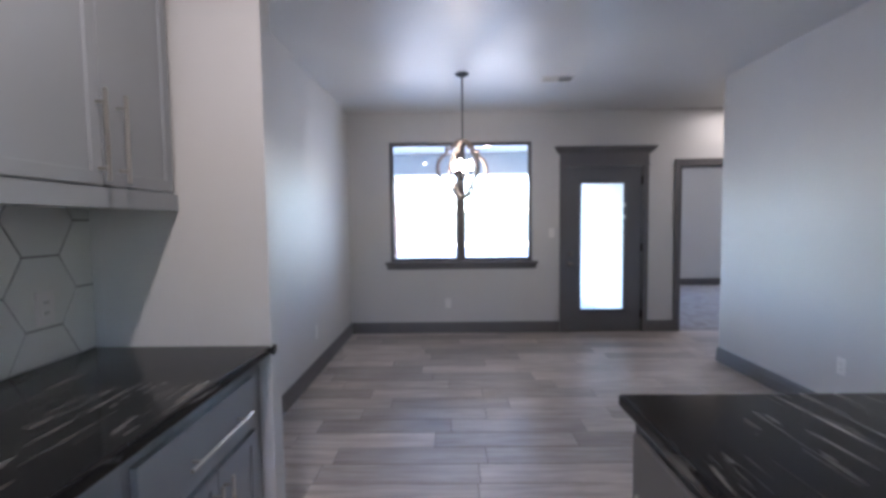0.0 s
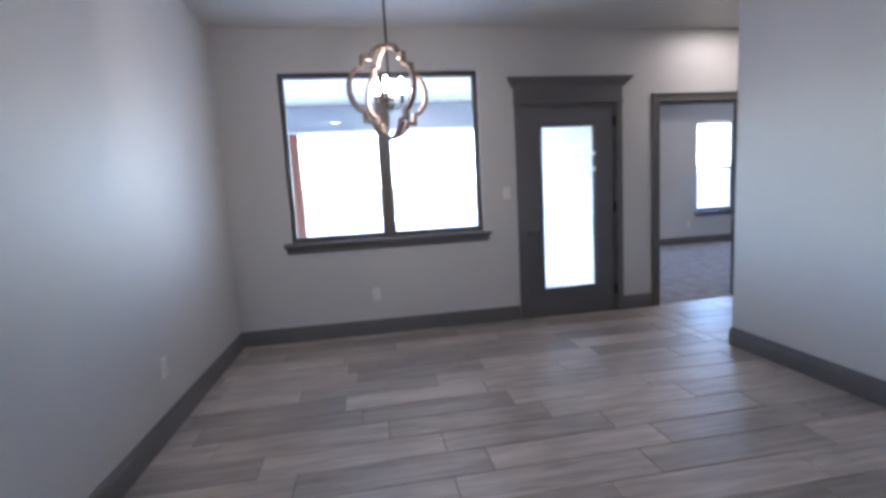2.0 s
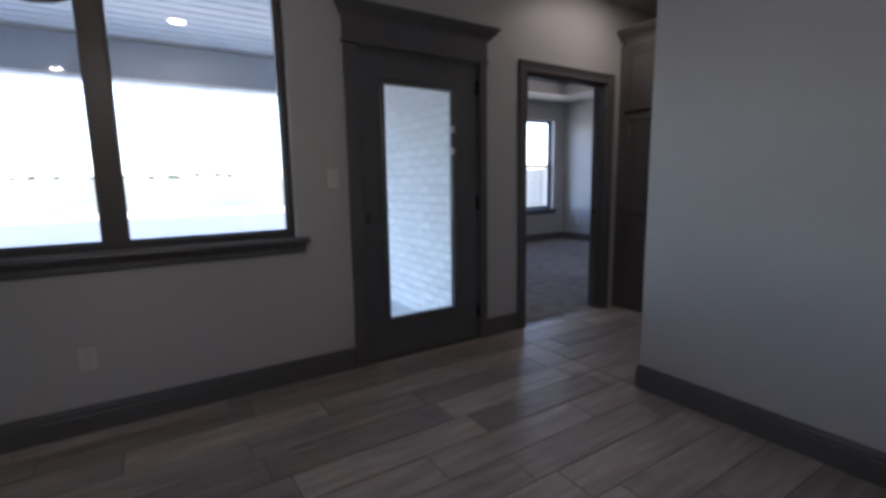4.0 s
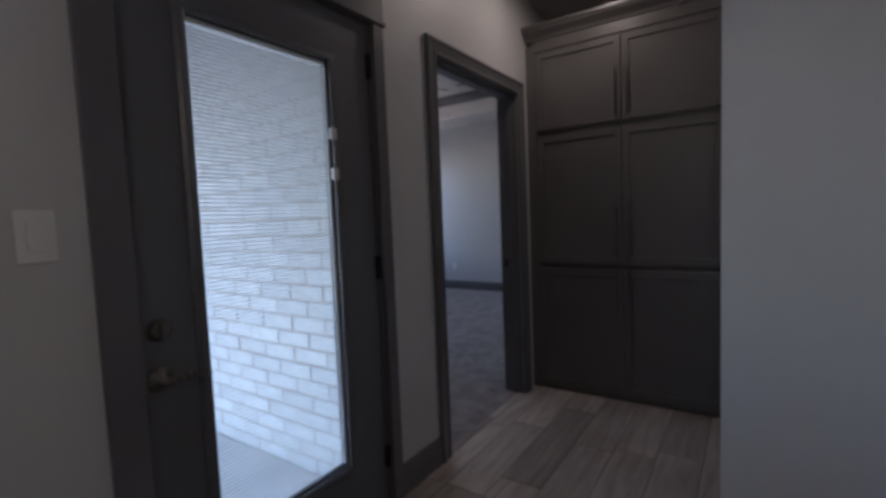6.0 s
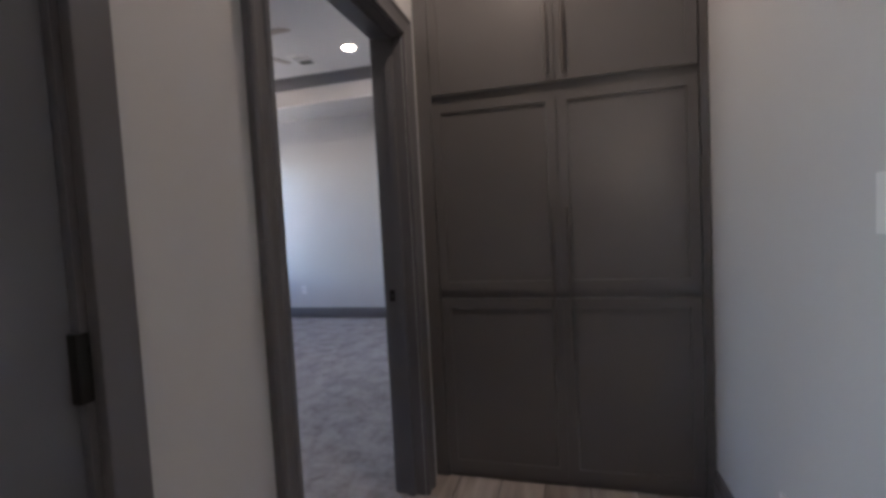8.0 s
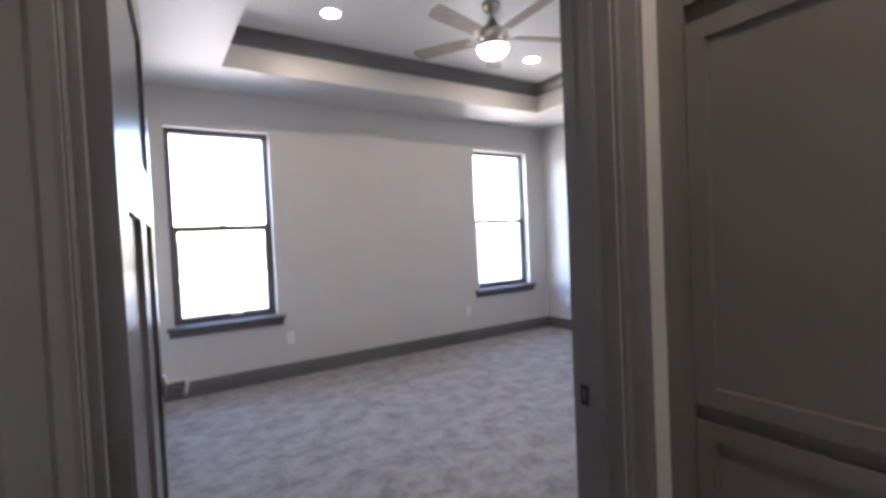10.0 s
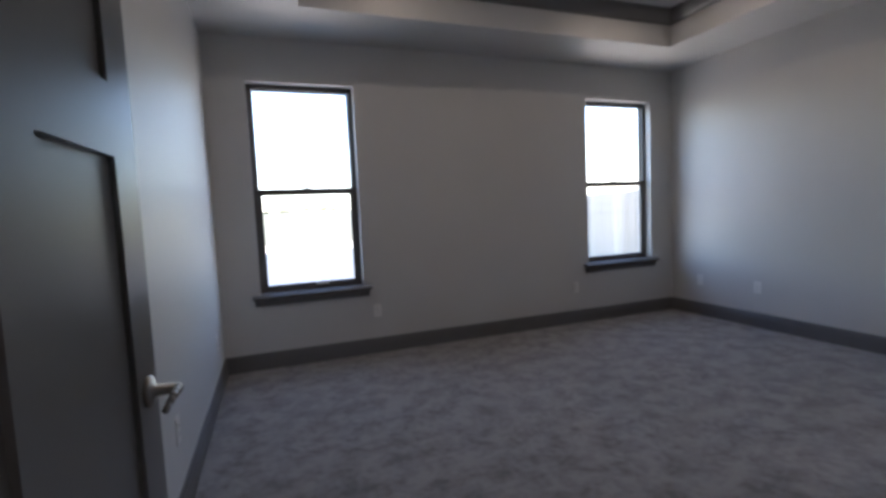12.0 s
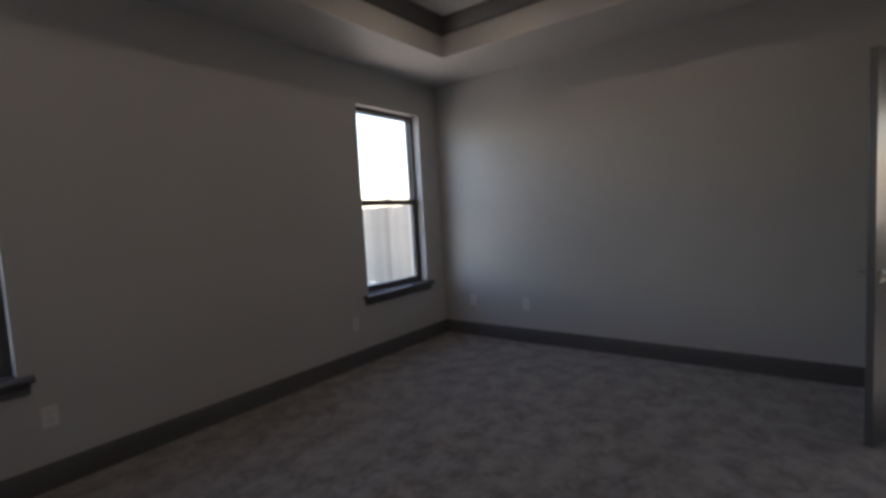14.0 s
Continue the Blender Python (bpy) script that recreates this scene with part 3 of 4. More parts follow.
part("latch_plate", boxes([(0.919, 0.9215, 0.006, 0.029, 0.9, 0.96)], 0.0005), NICKEL, door)
# local x runs into the room, the seen face is local y = 0
door.matrix_world = pose(4.142, 0.127, 0.012, 0, 0, 87.1)

door = thing("door_bathroom", "dark grey panelled door standing ajar", "door", "structure")
panel_leaf(door, 0.92)
lever(door, pose(0.855, 0, 0.89, 0, 0, 180))
lever(door, pose(0.855, 0.035, 0.89), mirror=-1)
door.matrix_world = pose(8.676, 0.13, 0.012, 0, 0, 180 - 25.5)

# glazed exterior door
door = thing("door_patio", "dark grey exterior door with a full-length glass pane and enclosed blinds", "door", "structure")
GX0, GX1, GZ0, GZ1 = 2.876, 3.405, 0.284, 1.851
SX0, SX1, SZ0, SZ1 = 2.711, 3.620, 0.018, 2.045
part("stiles_and_rails", boxes([(SX0, GX0 - 0.03, 0.012, 0.056, SZ0, SZ1), (GX1 + 0.03, SX1, 0.012, 0.056, SZ0, SZ1),
                               (GX0 - 0.03, GX1 + 0.03, 0.012, 0.056, GZ1 + 0.03, SZ1), (GX0 - 0.03, GX1 + 0.03, 0.012, 0.056, SZ0, GZ0 - 0.03)]), DOORP, door)
LITE = [(0, 0), (0.0, 0.012), (0.008, 0.016), (0.02, 0.014), (0.03, 0.006), (0.03, 0)]
bm = bmesh.new()
ring = [(GX0, 0.012, GZ0), (GX0, 0.012, GZ1), (GX1, 0.012, GZ1), (GX1, 0.012, GZ0)]
for i in range(4):
    a, b = Vector(ring[i]), Vector(ring[(i + 1) % 4])
    d = (b - a).normalized()
    s = Vector((0, -1, 0)).cross(d)
    s = s if (Vector(((GX0 + GX1) / 2, 0.012, (GZ0 + GZ1) / 2)) - a).dot(s) < 0 else -s
    va = [bm.verts.new(a + s * u - d * u + Vector((0, -w, 0))) for u, w in LITE]
    vb = [bm.verts.new(b + s * u + d * u + Vector((0, -w, 0))) for u, w in LITE]
    for k in range(len(LITE)):
        bm.faces.new((va[k], va[(k + 1) % 6], vb[(k + 1) % 6], vb[k]))
part("glass_frame", bm, DOORP, door)
part("glass_frame_back", boxes([(GX0 - 0.03, GX0, 0.03, 0.056, GZ0 - 0.03, GZ1 + 0.03), (GX1, GX1 + 0.03, 0.03, 0.056, GZ0 - 0.03, GZ1 + 0.03),
                               (GX0, GX1, 0.03, 0.056, GZ1, GZ1 + 0.03), (GX0, GX1, 0.03, 0.056, GZ0 - 0.03, GZ0)]), DOORP, door)
for y in (0.018, 0.05):
    pane = part("glass_pane", boxes([(GX0 - 0.004, GX1 + 0.004, y, y + 0.003, GZ0 - 0.004, GZ1 + 0.004)]), GLASS, door)
    pane.visible_shadow = False
bm = bmesh.new()
z = GZ0 + 0.01
while z < GZ1 - 0.02:
    # each slat is a thin, slightly tilted blade
    v = [bm.verts.new(p) for p in ((GX0 + 0.006, 0.0275, z + 0.004), (GX1 - 0.006, 0.0275, z + 0.004), (GX1 - 0.006, 0.0405, z), (GX0 + 0.006, 0.0405, z),
                                   (GX0 + 0.006, 0.0275, z + 0.0048), (GX1 - 0.006, 0.0275, z + 0.0048), (GX1 - 0.006, 0.0405, z + 0.0008), (GX0 + 0.006, 0.0405, z + 0.0008))]
    for f in ((0, 1, 2, 3), (4, 7, 6, 5), (0, 4, 5, 1), (1, 5, 6, 2), (2, 6, 7, 3), (3, 7, 4, 0)):
        bm.faces.new([v[i] for i in f])
    z += 0.0125
tagged(part("blind_slats", bm, BLINDM, door, "thin white blind slats between the panes"), kind="stuff")
part("blind_headrail", boxes([(GX0 + 0.004, GX1 - 0.004, 0.027, 0.043, GZ1 - 0.016, GZ1 - 0.002)], 0.002), BLINDM, door)
part("blind_side_rail", boxes([(GX1 - 0.012, GX1 - 0.002, 0.0225, 0.027, GZ0 + 0.01, GZ1 - 0.02)], 0.001), BLINDM, door)
for z in (1.43, 1.58):
    part("blind_slider", boxes([(GX1 - 0.014, GX1 + 0.012, -0.006, 0.011, z - 0.022, z + 0.022)], 0.003), PLATE, door, "white blind slider tab")
lever(door, pose(2.738, 0.012, 0.848, 0, 0, 180), mirror=-1, mat=DARK_NICKEL)
bm = bmesh.new()
lathe(bm, [(0, 0), (0.03, 0), (0.031, -0.006), (0.024, -0.014), (0.0, -0.016)], (2.748, 0.012, 0.98), "y", 20)
box(bm, 2.741, 2.755, -0.022, -0.002, 0.96, 1.0, 0.003)
part("deadbolt", bm, DARK_NICKEL, door, "brushed nickel deadbolt thumb turn")
for z in (0.22, 1.05, 1.88):
    part("hinge", boxes([(3.612, 3.632, -0.004, 0.02, z - 0.05, z + 0.05)], 0.003), IRON, door, "black hinge")
part("threshold", boxes([(2.685, 3.645, -0.01, 0.16, 0.001, 0.018)], 0.004), BRONZE, door)

fr = thing("trim_patio_doorway", "dark grey door casing with a tall frieze and crown cap", "door frame", "structure")
part("jamb", boxes([(2.685, 2.708, 0.001, 0.199, 0.019, 2.065), (3.623, 3.645, 0.001, 0.199, 0.019, 2.065), (2.708, 3.623, 0.001, 0.199, 2.048, 2.065)]), TRIM, fr)
for a, b in ((2.607, 2.692), (3.633, 3.694)):
    part("casing", boxes([(a, b, -0.022, -0.001, 0, 2.055)], 0.003), TRIM, fr)
part("fillet", boxes([(2.595, 3.706, -0.03, -0.001, 2.055, 2.073)], 0.004), TRIM, fr)
part("frieze", boxes([(2.607, 3.694, -0.024, -0.001, 2.073, 2.205)]), TRIM, fr)
bm = bmesh.new()
CAP = [(0, 0), (0.024, 0), (0.03, 0.018), (0.045, 0.032), (0.065, 0.05), (0.072, 0.066), (0.082, 0.07), (0.082, 0.085), (0, 0.085)]
prism(bm, CAP, (2.607, -0.001), (3.694, -0.001), (0, -1), 2.205, 1, 1)
part("crown_cap", bm, TRIM, fr)


# ---- windows ----
def sill(parent, x0, x1, y, top):
    """Stool with rounded nose and horns over a moulded apron."""
    bm = bmesh.new()
    nose = [(0.0, -0.034), (0.045, -0.034), (0.055, -0.028), (0.06, -0.017), (0.055, -0.006), (0.045, 0.0), (0.0, 0.0)]
    prism(bm, nose, (x0 - 0.062, y - 0.001), (x1 + 0.062, y - 0.001), (0, -1), top)
    part("stool", bm, TRIM, parent)
    bm = bmesh.new()
    ap = [(0.0, -0.095), (0.012, -0.095), (0.016, -0.085), (0.016, -0.06), (0.028, -0.05), (0.034, -0.036), (0.0, -0.036)]
    prism(bm, ap, (x0 - 0.045, y - 0.001), (x1 + 0.045, y - 0.001), (0, -1), top)
    part("apron", bm, TRIM, parent)
    part("stool_inside", boxes([(x0 + 0.001, x1 - 0.001, y, y + 0.1, top - 0.03, top + 0.004)]), TRIM, parent)


def frame_rows(x0, x1, z0, z1, y0, y1, w):
    return [(x0, x0 + w, y0, y1, z0, z1), (x1 - w, x1, y0, y1, z0, z1), (x0 + w, x1 - w, y0, y1, z1 - w, z1), (x0 + w, x1 - w, y0, y1, z0, z0 + w)]


def single_hung(name, hole, y, label):
    x0, x1, z0, z1 = hole
    win = thing(name, label, "window", "structure")
    part("window_frame", boxes(frame_rows(x0, x1, z0 + 0.004, z1, y + 0.08, y + 0.15, 0.036)), BRONZE, win)
    mz = 1.49
    part("upper_sash", boxes(frame_rows(x0 + 0.036, x1 - 0.036, mz - 0.022, z1 - 0.036, y + 0.118, y + 0.143, 0.012)), BRONZE, win)
    lower = part("lower_sash", boxes(frame_rows(x0 + 0.036, x1 - 0.036, z0 + 0.032, mz + 0.02, y + 0.086, y + 0.116, 0.03)), BRONZE, win)
    for c, d, yy in ((mz, z1 - 0.044, y + 0.13), (z0 + 0.055, mz - 0.004, y + 0.1)):
        pane = part("glass_pane", boxes([(x0 + 0.045, x1 - 0.045, yy, yy + 0.004, c, d)]), GLASS, win)
        pane.visible_shadow = False
    part("meeting_rail", boxes([(x0 + 0.037, x1 - 0.037, y + 0.083, y + 0.1165, mz - 0.03, mz + 0.03)], 0.002), BRONZE, win)
    part("sash_lock", boxes([((x0 + x1) / 2 - 0.03, (x0 + x1) / 2 + 0.03, y + 0.086, y + 0.11, mz + 0.0305, mz + 0.042)], 0.003), BRONZE, win)
    sill(win, x0, x1, y, z0)
    return win


w = single_hung("window_bedroom_west", W1, BED_Y1, "single-hung bedroom window with a dark frame and grey sill")
part("sash_tag", boxes([(4.79, 4.90, BED_Y1 + 0.082, BED_Y1 + 0.0855, 0.652, 0.69)]), PLATE, w, "small white tag on the bottom rail")
single_hung("window_bedroom_east", W2, BED_Y1, "single-hung bedroom window with a dark frame and grey sill beside the corner")

win = thing("window_dining", "wide two-pane dining window with a dark frame and moulded sill", "window", "structure")
x0, x1, z0, z1 = WIN
part("window_frame", boxes(frame_rows(x0, x1, z0 + 0.004, z1, 0.035, 0.11, 0.03)), BRONZE, win)
part("mullion", boxes([(1.338, 1.432, 0.037, 0.108, z0 + 0.034, z1 - 0.03)], 0.003), BRONZE, win)
for a, b in ((x0 + 0.03, 1.338), (1.432, x1 - 0.03)):
    part("sash", boxes(frame_rows(a, b, z0 + 0.034, z1 - 0.03, 0.055, 0.095, 0.013)), BRONZE, win)
    pane = part("glass_pane", boxes([(a + 0.01, b - 0.01, 0.073, 0.077, z0 + 0.044, z1 - 0.04)]), GLASS, win)
    pane.visible_shadow = False
sill(win, x0, x1, 0.0, z0)

# ---- kitchen ----
def shaker(parent, name, plane, u0, u1, z0, z1, mat, out, rail=0.058, axis="x", depth=0.02):
    """Shaker front: four rails round a recessed panel; out is the way it faces along the axis."""
    bm = boxes([(plane, plane + out * depth, u0, u1, z0, z1)])
    face = max(bm.faces, key=lambda f: f.calc_center_median().x * out)
    bmesh.ops.inset_individual(bm, faces=[face], thickness=rail)
    bmesh.ops.inset_individual(bm, faces=[face], thickness=0.003)
    for v in face.verts:
        v.co.x -= out * 0.009
    return part(name, bm, mat, parent)


def bar_pull(parent, plane, out, u, z, length, vertical=True, mat=None):
    """Round bar on two posts, standing off a front that faces along x."""
    bm = bmesh.new()
    x = plane + out * 0.032
    if vertical:
        tube(bm, (x, u, z - length / 2), (x, u, z + length / 2), 0.0062, 12)
        ends = [(u, z - length * 0.36), (u, z + length * 0.36)]
    else:
        tube(bm, (x, u - length / 2, z), (x, u + length / 2, z), 0.0062, 12)
        ends = [(u - length * 0.36, z), (u + length * 0.36, z)]
    for a, b in ends:
        tube(bm, (plane, a, b), (x, a, b), 0.0048, 10)
    return part("handle", bm, mat or NICKEL, parent, "brushed nickel bar pull", smooth=False)


BX = 0.46   # base cabinet carcass front; fronts stand 20 mm proud
y = -3.882
for i, width in enumerate((0.785, 0.80, 0.80, 0.80)):
    cab = thing("base_cabinet", "grey painted base cabinet with a drawer and shaker doors", "cabinet", group="kitchen base cabinets")
    y1, y0 = y, y - width + 0.002
    part("carcass", boxes([(-0.2, BX, y0, y1, 0.10, 0.872), (-0.2, BX - 0.07, y0, y1, 0.0, 0.10)]), KITCHEN, cab)
    d = part("drawer", boxes([(BX, BX + 0.02, y0 + 0.03, y1 - 0.085, 0.63, 0.818)], 0.002), KITCHEN, cab)
    bar_pull(d, BX + 0.02, 1, (y0 + y1) / 2 + 0.012, 0.712, 0.40, vertical=False)
    m = (y0 + y1) / 2 + 0.008
    for a, b, h in ((y0 + 0.03, m - 0.002, m - 0.035), (m + 0.002, y1 - 0.085, m + 0.035)):
        f = shaker(cab, "door", BX, a, b, 0.13, 0.605, KITCHEN, 1)
        bar_pull(f, BX + 0.02, 1, h, 0.46, 0.22)
    y -= width


def slab_edge(x0, x1, y0, y1, z0, z1):
    bm = boxes([(x0, x1, y0, y1, z0, z1)])
    edges = [e for e in bm.edges if abs(e.verts[0].co.z - e.verts[1].co.z) < 1e-5]
    bmesh.ops.bevel(bm, geom=edges, offset=0.011, segments=3, profile=0.5, affect="EDGES")
    return bm


counter = part("countertop", slab_edge(-0.2025, 0.514, -7.2, -3.883, 0.874, 0.914), GRANITE)
tagged(counter, "polished black granite countertop with pale streaks", "countertop")
counter2 = part("countertop_end", slab_edge(0.5155, 0.53, -3.895, -3.86, 0.874, 0.914), GRANITE)
counter2.parent = counter

y = -3.882
for i, width in enumerate((0.81, 0.80, 0.80, 0.80)):
    cab = thing("wall_cabinet", "grey painted upper cabinet with two shaker doors", "cabinet", group="kitchen wall cabinets")
    y1, y0 = y, y - width + 0.002
    part("carcass", boxes([(-0.2, 0.147, y0, y1, 1.50, 2.60)]), KITCHEN, cab)
    part("light_rail", boxes([(0.12, 0.165, y0, y1, 1.458, 1.522)], 0.002), KITCHEN, cab)
    m = (y0 + y1) / 2 + 0.012
    for a, b, h in ((y0 + 0.01, m - 0.002, m + 0.012 - 0.03), (m + 0.002, y1 - 0.03, m + 0.012 + 0.06)):
        f = shaker(cab, "door", 0.147, a, b, 1.53, 2.56, KITCHEN, 1)
        bar_pull(f, 0.167, 1, h, 1.68, 0.28)
    part("top_filler", boxes([(-0.2, 0.147, y0, y1, 2.60, 2.738)]), KITCHEN, cab)
    y -= width

# hexagon backsplash
splash = tagged(part("trim_backsplash", boxes([(-0.2028, -0.1985, -7.2, -3.883, 0.9155, 1.50)]), GROUT_DARK), "large pale hexagon tiles with dark grout lines", "backsplash", kind="structure")
HEX_R, HEX_H = 0.1467, 0.2555


def hex_mesh(cut_y1, cy, cz, zmin, zmax):
    """One tile round (cy, cz), clipped to the wall it lies on."""
    r, h = HEX_R - 0.0028, HEX_H / 2 - 0.0024
    pts = [(cy - r, cz), (cy - r / 2, cz + h), (cy + r / 2, cz + h), (cy + r, cz), (cy + r / 2, cz - h), (cy - r / 2, cz - h)]
    for axis, lim, keep in ((0, cut_y1, -1), (1, zmin, 1), (1, zmax, -1)):
        res = []
        for a, b in zip(pts, pts[1:] + pts[:1]):
            ia, ib = (a[axis] - lim) * keep >= 0, (b[axis] - lim) * keep >= 0
            if ia:
                res.append(a)
            if ia != ib:
                t = (lim - a[axis]) / (b[axis] - a[axis])
                res.append((a[0] + t * (b[0] - a[0]), a[1] + t * (b[1] - a[1])))
        pts = res
        if len(pts) < 3:
            return None
    bm = bmesh.new()
    c = Vector((sum(p[0] for p in pts) / len(pts), sum(p[1] for p in pts) / len(pts)))
    lo = [bm.verts.new((-0.1986, *p)) for p in pts]
    mid = [bm.verts.new((-0.1952, *p)) for p in pts]
    hi = [bm.verts.new((-0.1940, *(c + (Vector(p) - c) * (1 - 0.0018 / max(0.01, (Vector(p) - c).length))))) for p in pts]
    k = len(pts)
    for A, B in ((lo, mid), (mid, hi)):
        for i in range(k):
            bm.faces.new((A[i], A[(i + 1) % k], B[(i + 1) % k], B[i]))
    bm.faces.new(hi)
    return bm


for i in range(-2, 16):
    for j in range(-2, 4):
        cy = -4.110 - i * 1.5 * HEX_R
        cz = 1.170 + j * HEX_H + (HEX_H / 2 if i % 2 else 0)
        bm = hex_mesh(-3.8835, cy, cz, 0.917, 1.50)
        if bm:
            part("hex_tile", bm, HEX, splash)


# island
isl = thing("kitchen_island", "charcoal kitchen island with drawers", "kitchen island")
IX = 1.745
part("carcass", boxes([(IX, 2.72, -7.0, -4.46, 0.10, 0.872), (IX + 0.06, 2.66, -6.95, -4.51, 0, 0.10)], 0.002), ISLAND, isl)
y = -4.48
for width in (0.62, 0.62, 0.62, 0.58):
    d = part("drawer", boxes([(IX - 0.02, IX, y - width + 0.015, y - 0.015, 0.63, 0.83)], 0.002), ISLAND, isl)
    bar_pull(d, IX - 0.02, -1, y - width / 2 + 0.03, 0.72, 0.32, vertical=False)
    f = shaker(isl, "door", IX, y - width + 0.015, y - 0.015, 0.13, 0.61, ISLAND, -1)
    bar_pull(f, IX - 0.02, -1, y - width + 0.07, 0.46, 0.22)
    y -= width
tagged(part("island_countertop", slab_edge(1.711, 2.96, -7.05, -4.426, 0.874, 0.914), GRANITE), "polished black granite island top with pale veins", "countertop")


# ---- hall cabinet ----
cab = thing("tall_cabinet", "charcoal built-in linen cabinet with six shaker doors", "cabinet")
CY0, CY1 = HALL_Y + 0.002, -0.022
part("face_frame", boxes([(CAB_X + 0.002, 5.858, CY0, CY1, 0.0, 2.42)]), CABINET, cab)
part("side_strip", boxes([(CAB_X - 0.012, CAB_X + 0.002, CY1 - 0.045, CY1 + 0.02, 0, 2.38)], 0.002), CABINET, cab)
part("side_strip", boxes([(CAB_X - 0.012, CAB_X + 0.002, CY0, CY0 + 0.035, 0, 2.38)], 0.002), CABINET, cab)
part("frieze", boxes([(CAB_X - 0.014, CAB_X + 0.002, CY0 + 0.035, CY1 - 0.045, 2.345, 2.42)], 0.002), CABINET, cab)
bm = bmesh.new()
prism(bm, CAP, (CAB_X + 0.002, CY0), (CAB_X + 0.002, CY1 + 0.02), (-1, 0), 2.42)
part("crown_cap", bm, CABINET, cab)
mid = -0.632
for z0, z1, hz, hl in ((0.045, 0.868, 0.745, 0.30), (0.905, 1.772, 1.09, 0.36), (1.815, 2.335, 1.985, 0.29)):
    for a, b, h in ((CY0 + 0.04, mid - 0.003, mid - 0.034), (mid + 0.003, CY1 - 0.05, mid + 0.034)):
        f = shaker(cab, "door", CAB_X + 0.002, a, b, z0, z1, CABINET, -1, rail=0.06)
        bar_pull(f, CAB_X - 0.018, -1, h, hz, hl, mat=DARK_NICKEL)


# ---- plates on the walls ----
def plate(name, label, place, normal, kind_of):
    """Wall plate with a duplex receptacle or a paddle switch, facing along normal (x or y)."""
    ob = thing(name, label, "socket" if kind_of == "outlet" else "switch", group="wall plates")
    part("cover", boxes([(-0.036, 0.036, -0.006, 0.0, -0.058, 0.058)], 0.003), PLATE, ob)
    if kind_of == "outlet":
        part("receptacle", boxes([(-0.017, 0.017, -0.0085, -0.0055, -0.034, 0.034)], 0.002), PLATE, ob)
        for z in (-0.019, 0.019):
            for x in (-0.006, 0.006):
                part("slot_shade", boxes([(x - 0.0012, x + 0.0012, -0.0092, -0.0084, z - 0.005, z + 0.005)]), RECESS_SHADE, ob)
    else:
        part("paddle", boxes([(-0.017, 0.017, -0.0105, -0.0055, -0.034, 0.034)], 0.002), PLATE, ob)
    turn = {(0, -1): 0, (0, 1): 180, (1, 0): 90, (-1, 0): -90}[normal]
    ob.matrix_world = pose(*place, 0, 0, turn)
    return ob


OUT = "white duplex outlet in a cover plate on the wall"
for place, normal in (((1.218, -0.0005, 0.378), (0, -1)), ((0.0005, -1.536, 0.395), (1, 0)), ((3.8745, -2.63, 0.395), (-1, 0)),
                      ((4.586, HALL_Y + 0.0005, 0.35), (0, 1)), ((5.304, BED_Y1 - 0.0005, 0.39), (0, -1)), ((7.474, BED_Y1 - 0.0005, 0.39), (0, -1)),
                      ((BED_X1 - 0.0005, 2.961, 0.39), (-1, 0)), ((BED_X1 - 0.0005, 3.60, 0.39), (-1, 0)), ((BED_X0 + 0.0005, 2.03, 0.39), (1, 0)), ((BED_X0 + 0.0005, 3.5, 0.39), (1, 0)),
                      ((-0.1935, -4.112, 1.116), (1, 0))):
    plate("wall_outlet", OUT, place, normal, "outlet")
plate("wall_switch", "white paddle switch beside the patio door", (2.51, -0.0005, 1.245), (0, -1), "switch")
plate("wall_switch", "white paddle switch on the hall wall", (4.16, HALL_Y + 0.0005, 1.222), (0, 1), "switch")


# ---- chandelier ----
PX, PY, PZ = 1.372, -1.435, 1.882
ch = thing("chandelier", "ogee-framed weathered wood chandelier on a dark rod", "chandelier")
half = [(0.0, 0.262), (0.035, 0.257), (0.068, 0.238), (0.088, 0.205), (0.096, 0.176), (0.142, 0.176), (0.142, 0.126), (0.178, 0.108), (0.206, 0.072), (0.221, 0.025),
        (0.221, -0.025), (0.206, -0.072), (0.178, -0.108), (0.142, -0.126), (0.142, -0.176), (0.096, -0.176), (0.088, -0.205), (0.068, -0.236), (0.035, -0.257), (0.0, -0.266)]
half = [(u * 1.17, w) for u, w in half]
loop = half + [(-u, w) for u, w in half[-2:0:-1]]


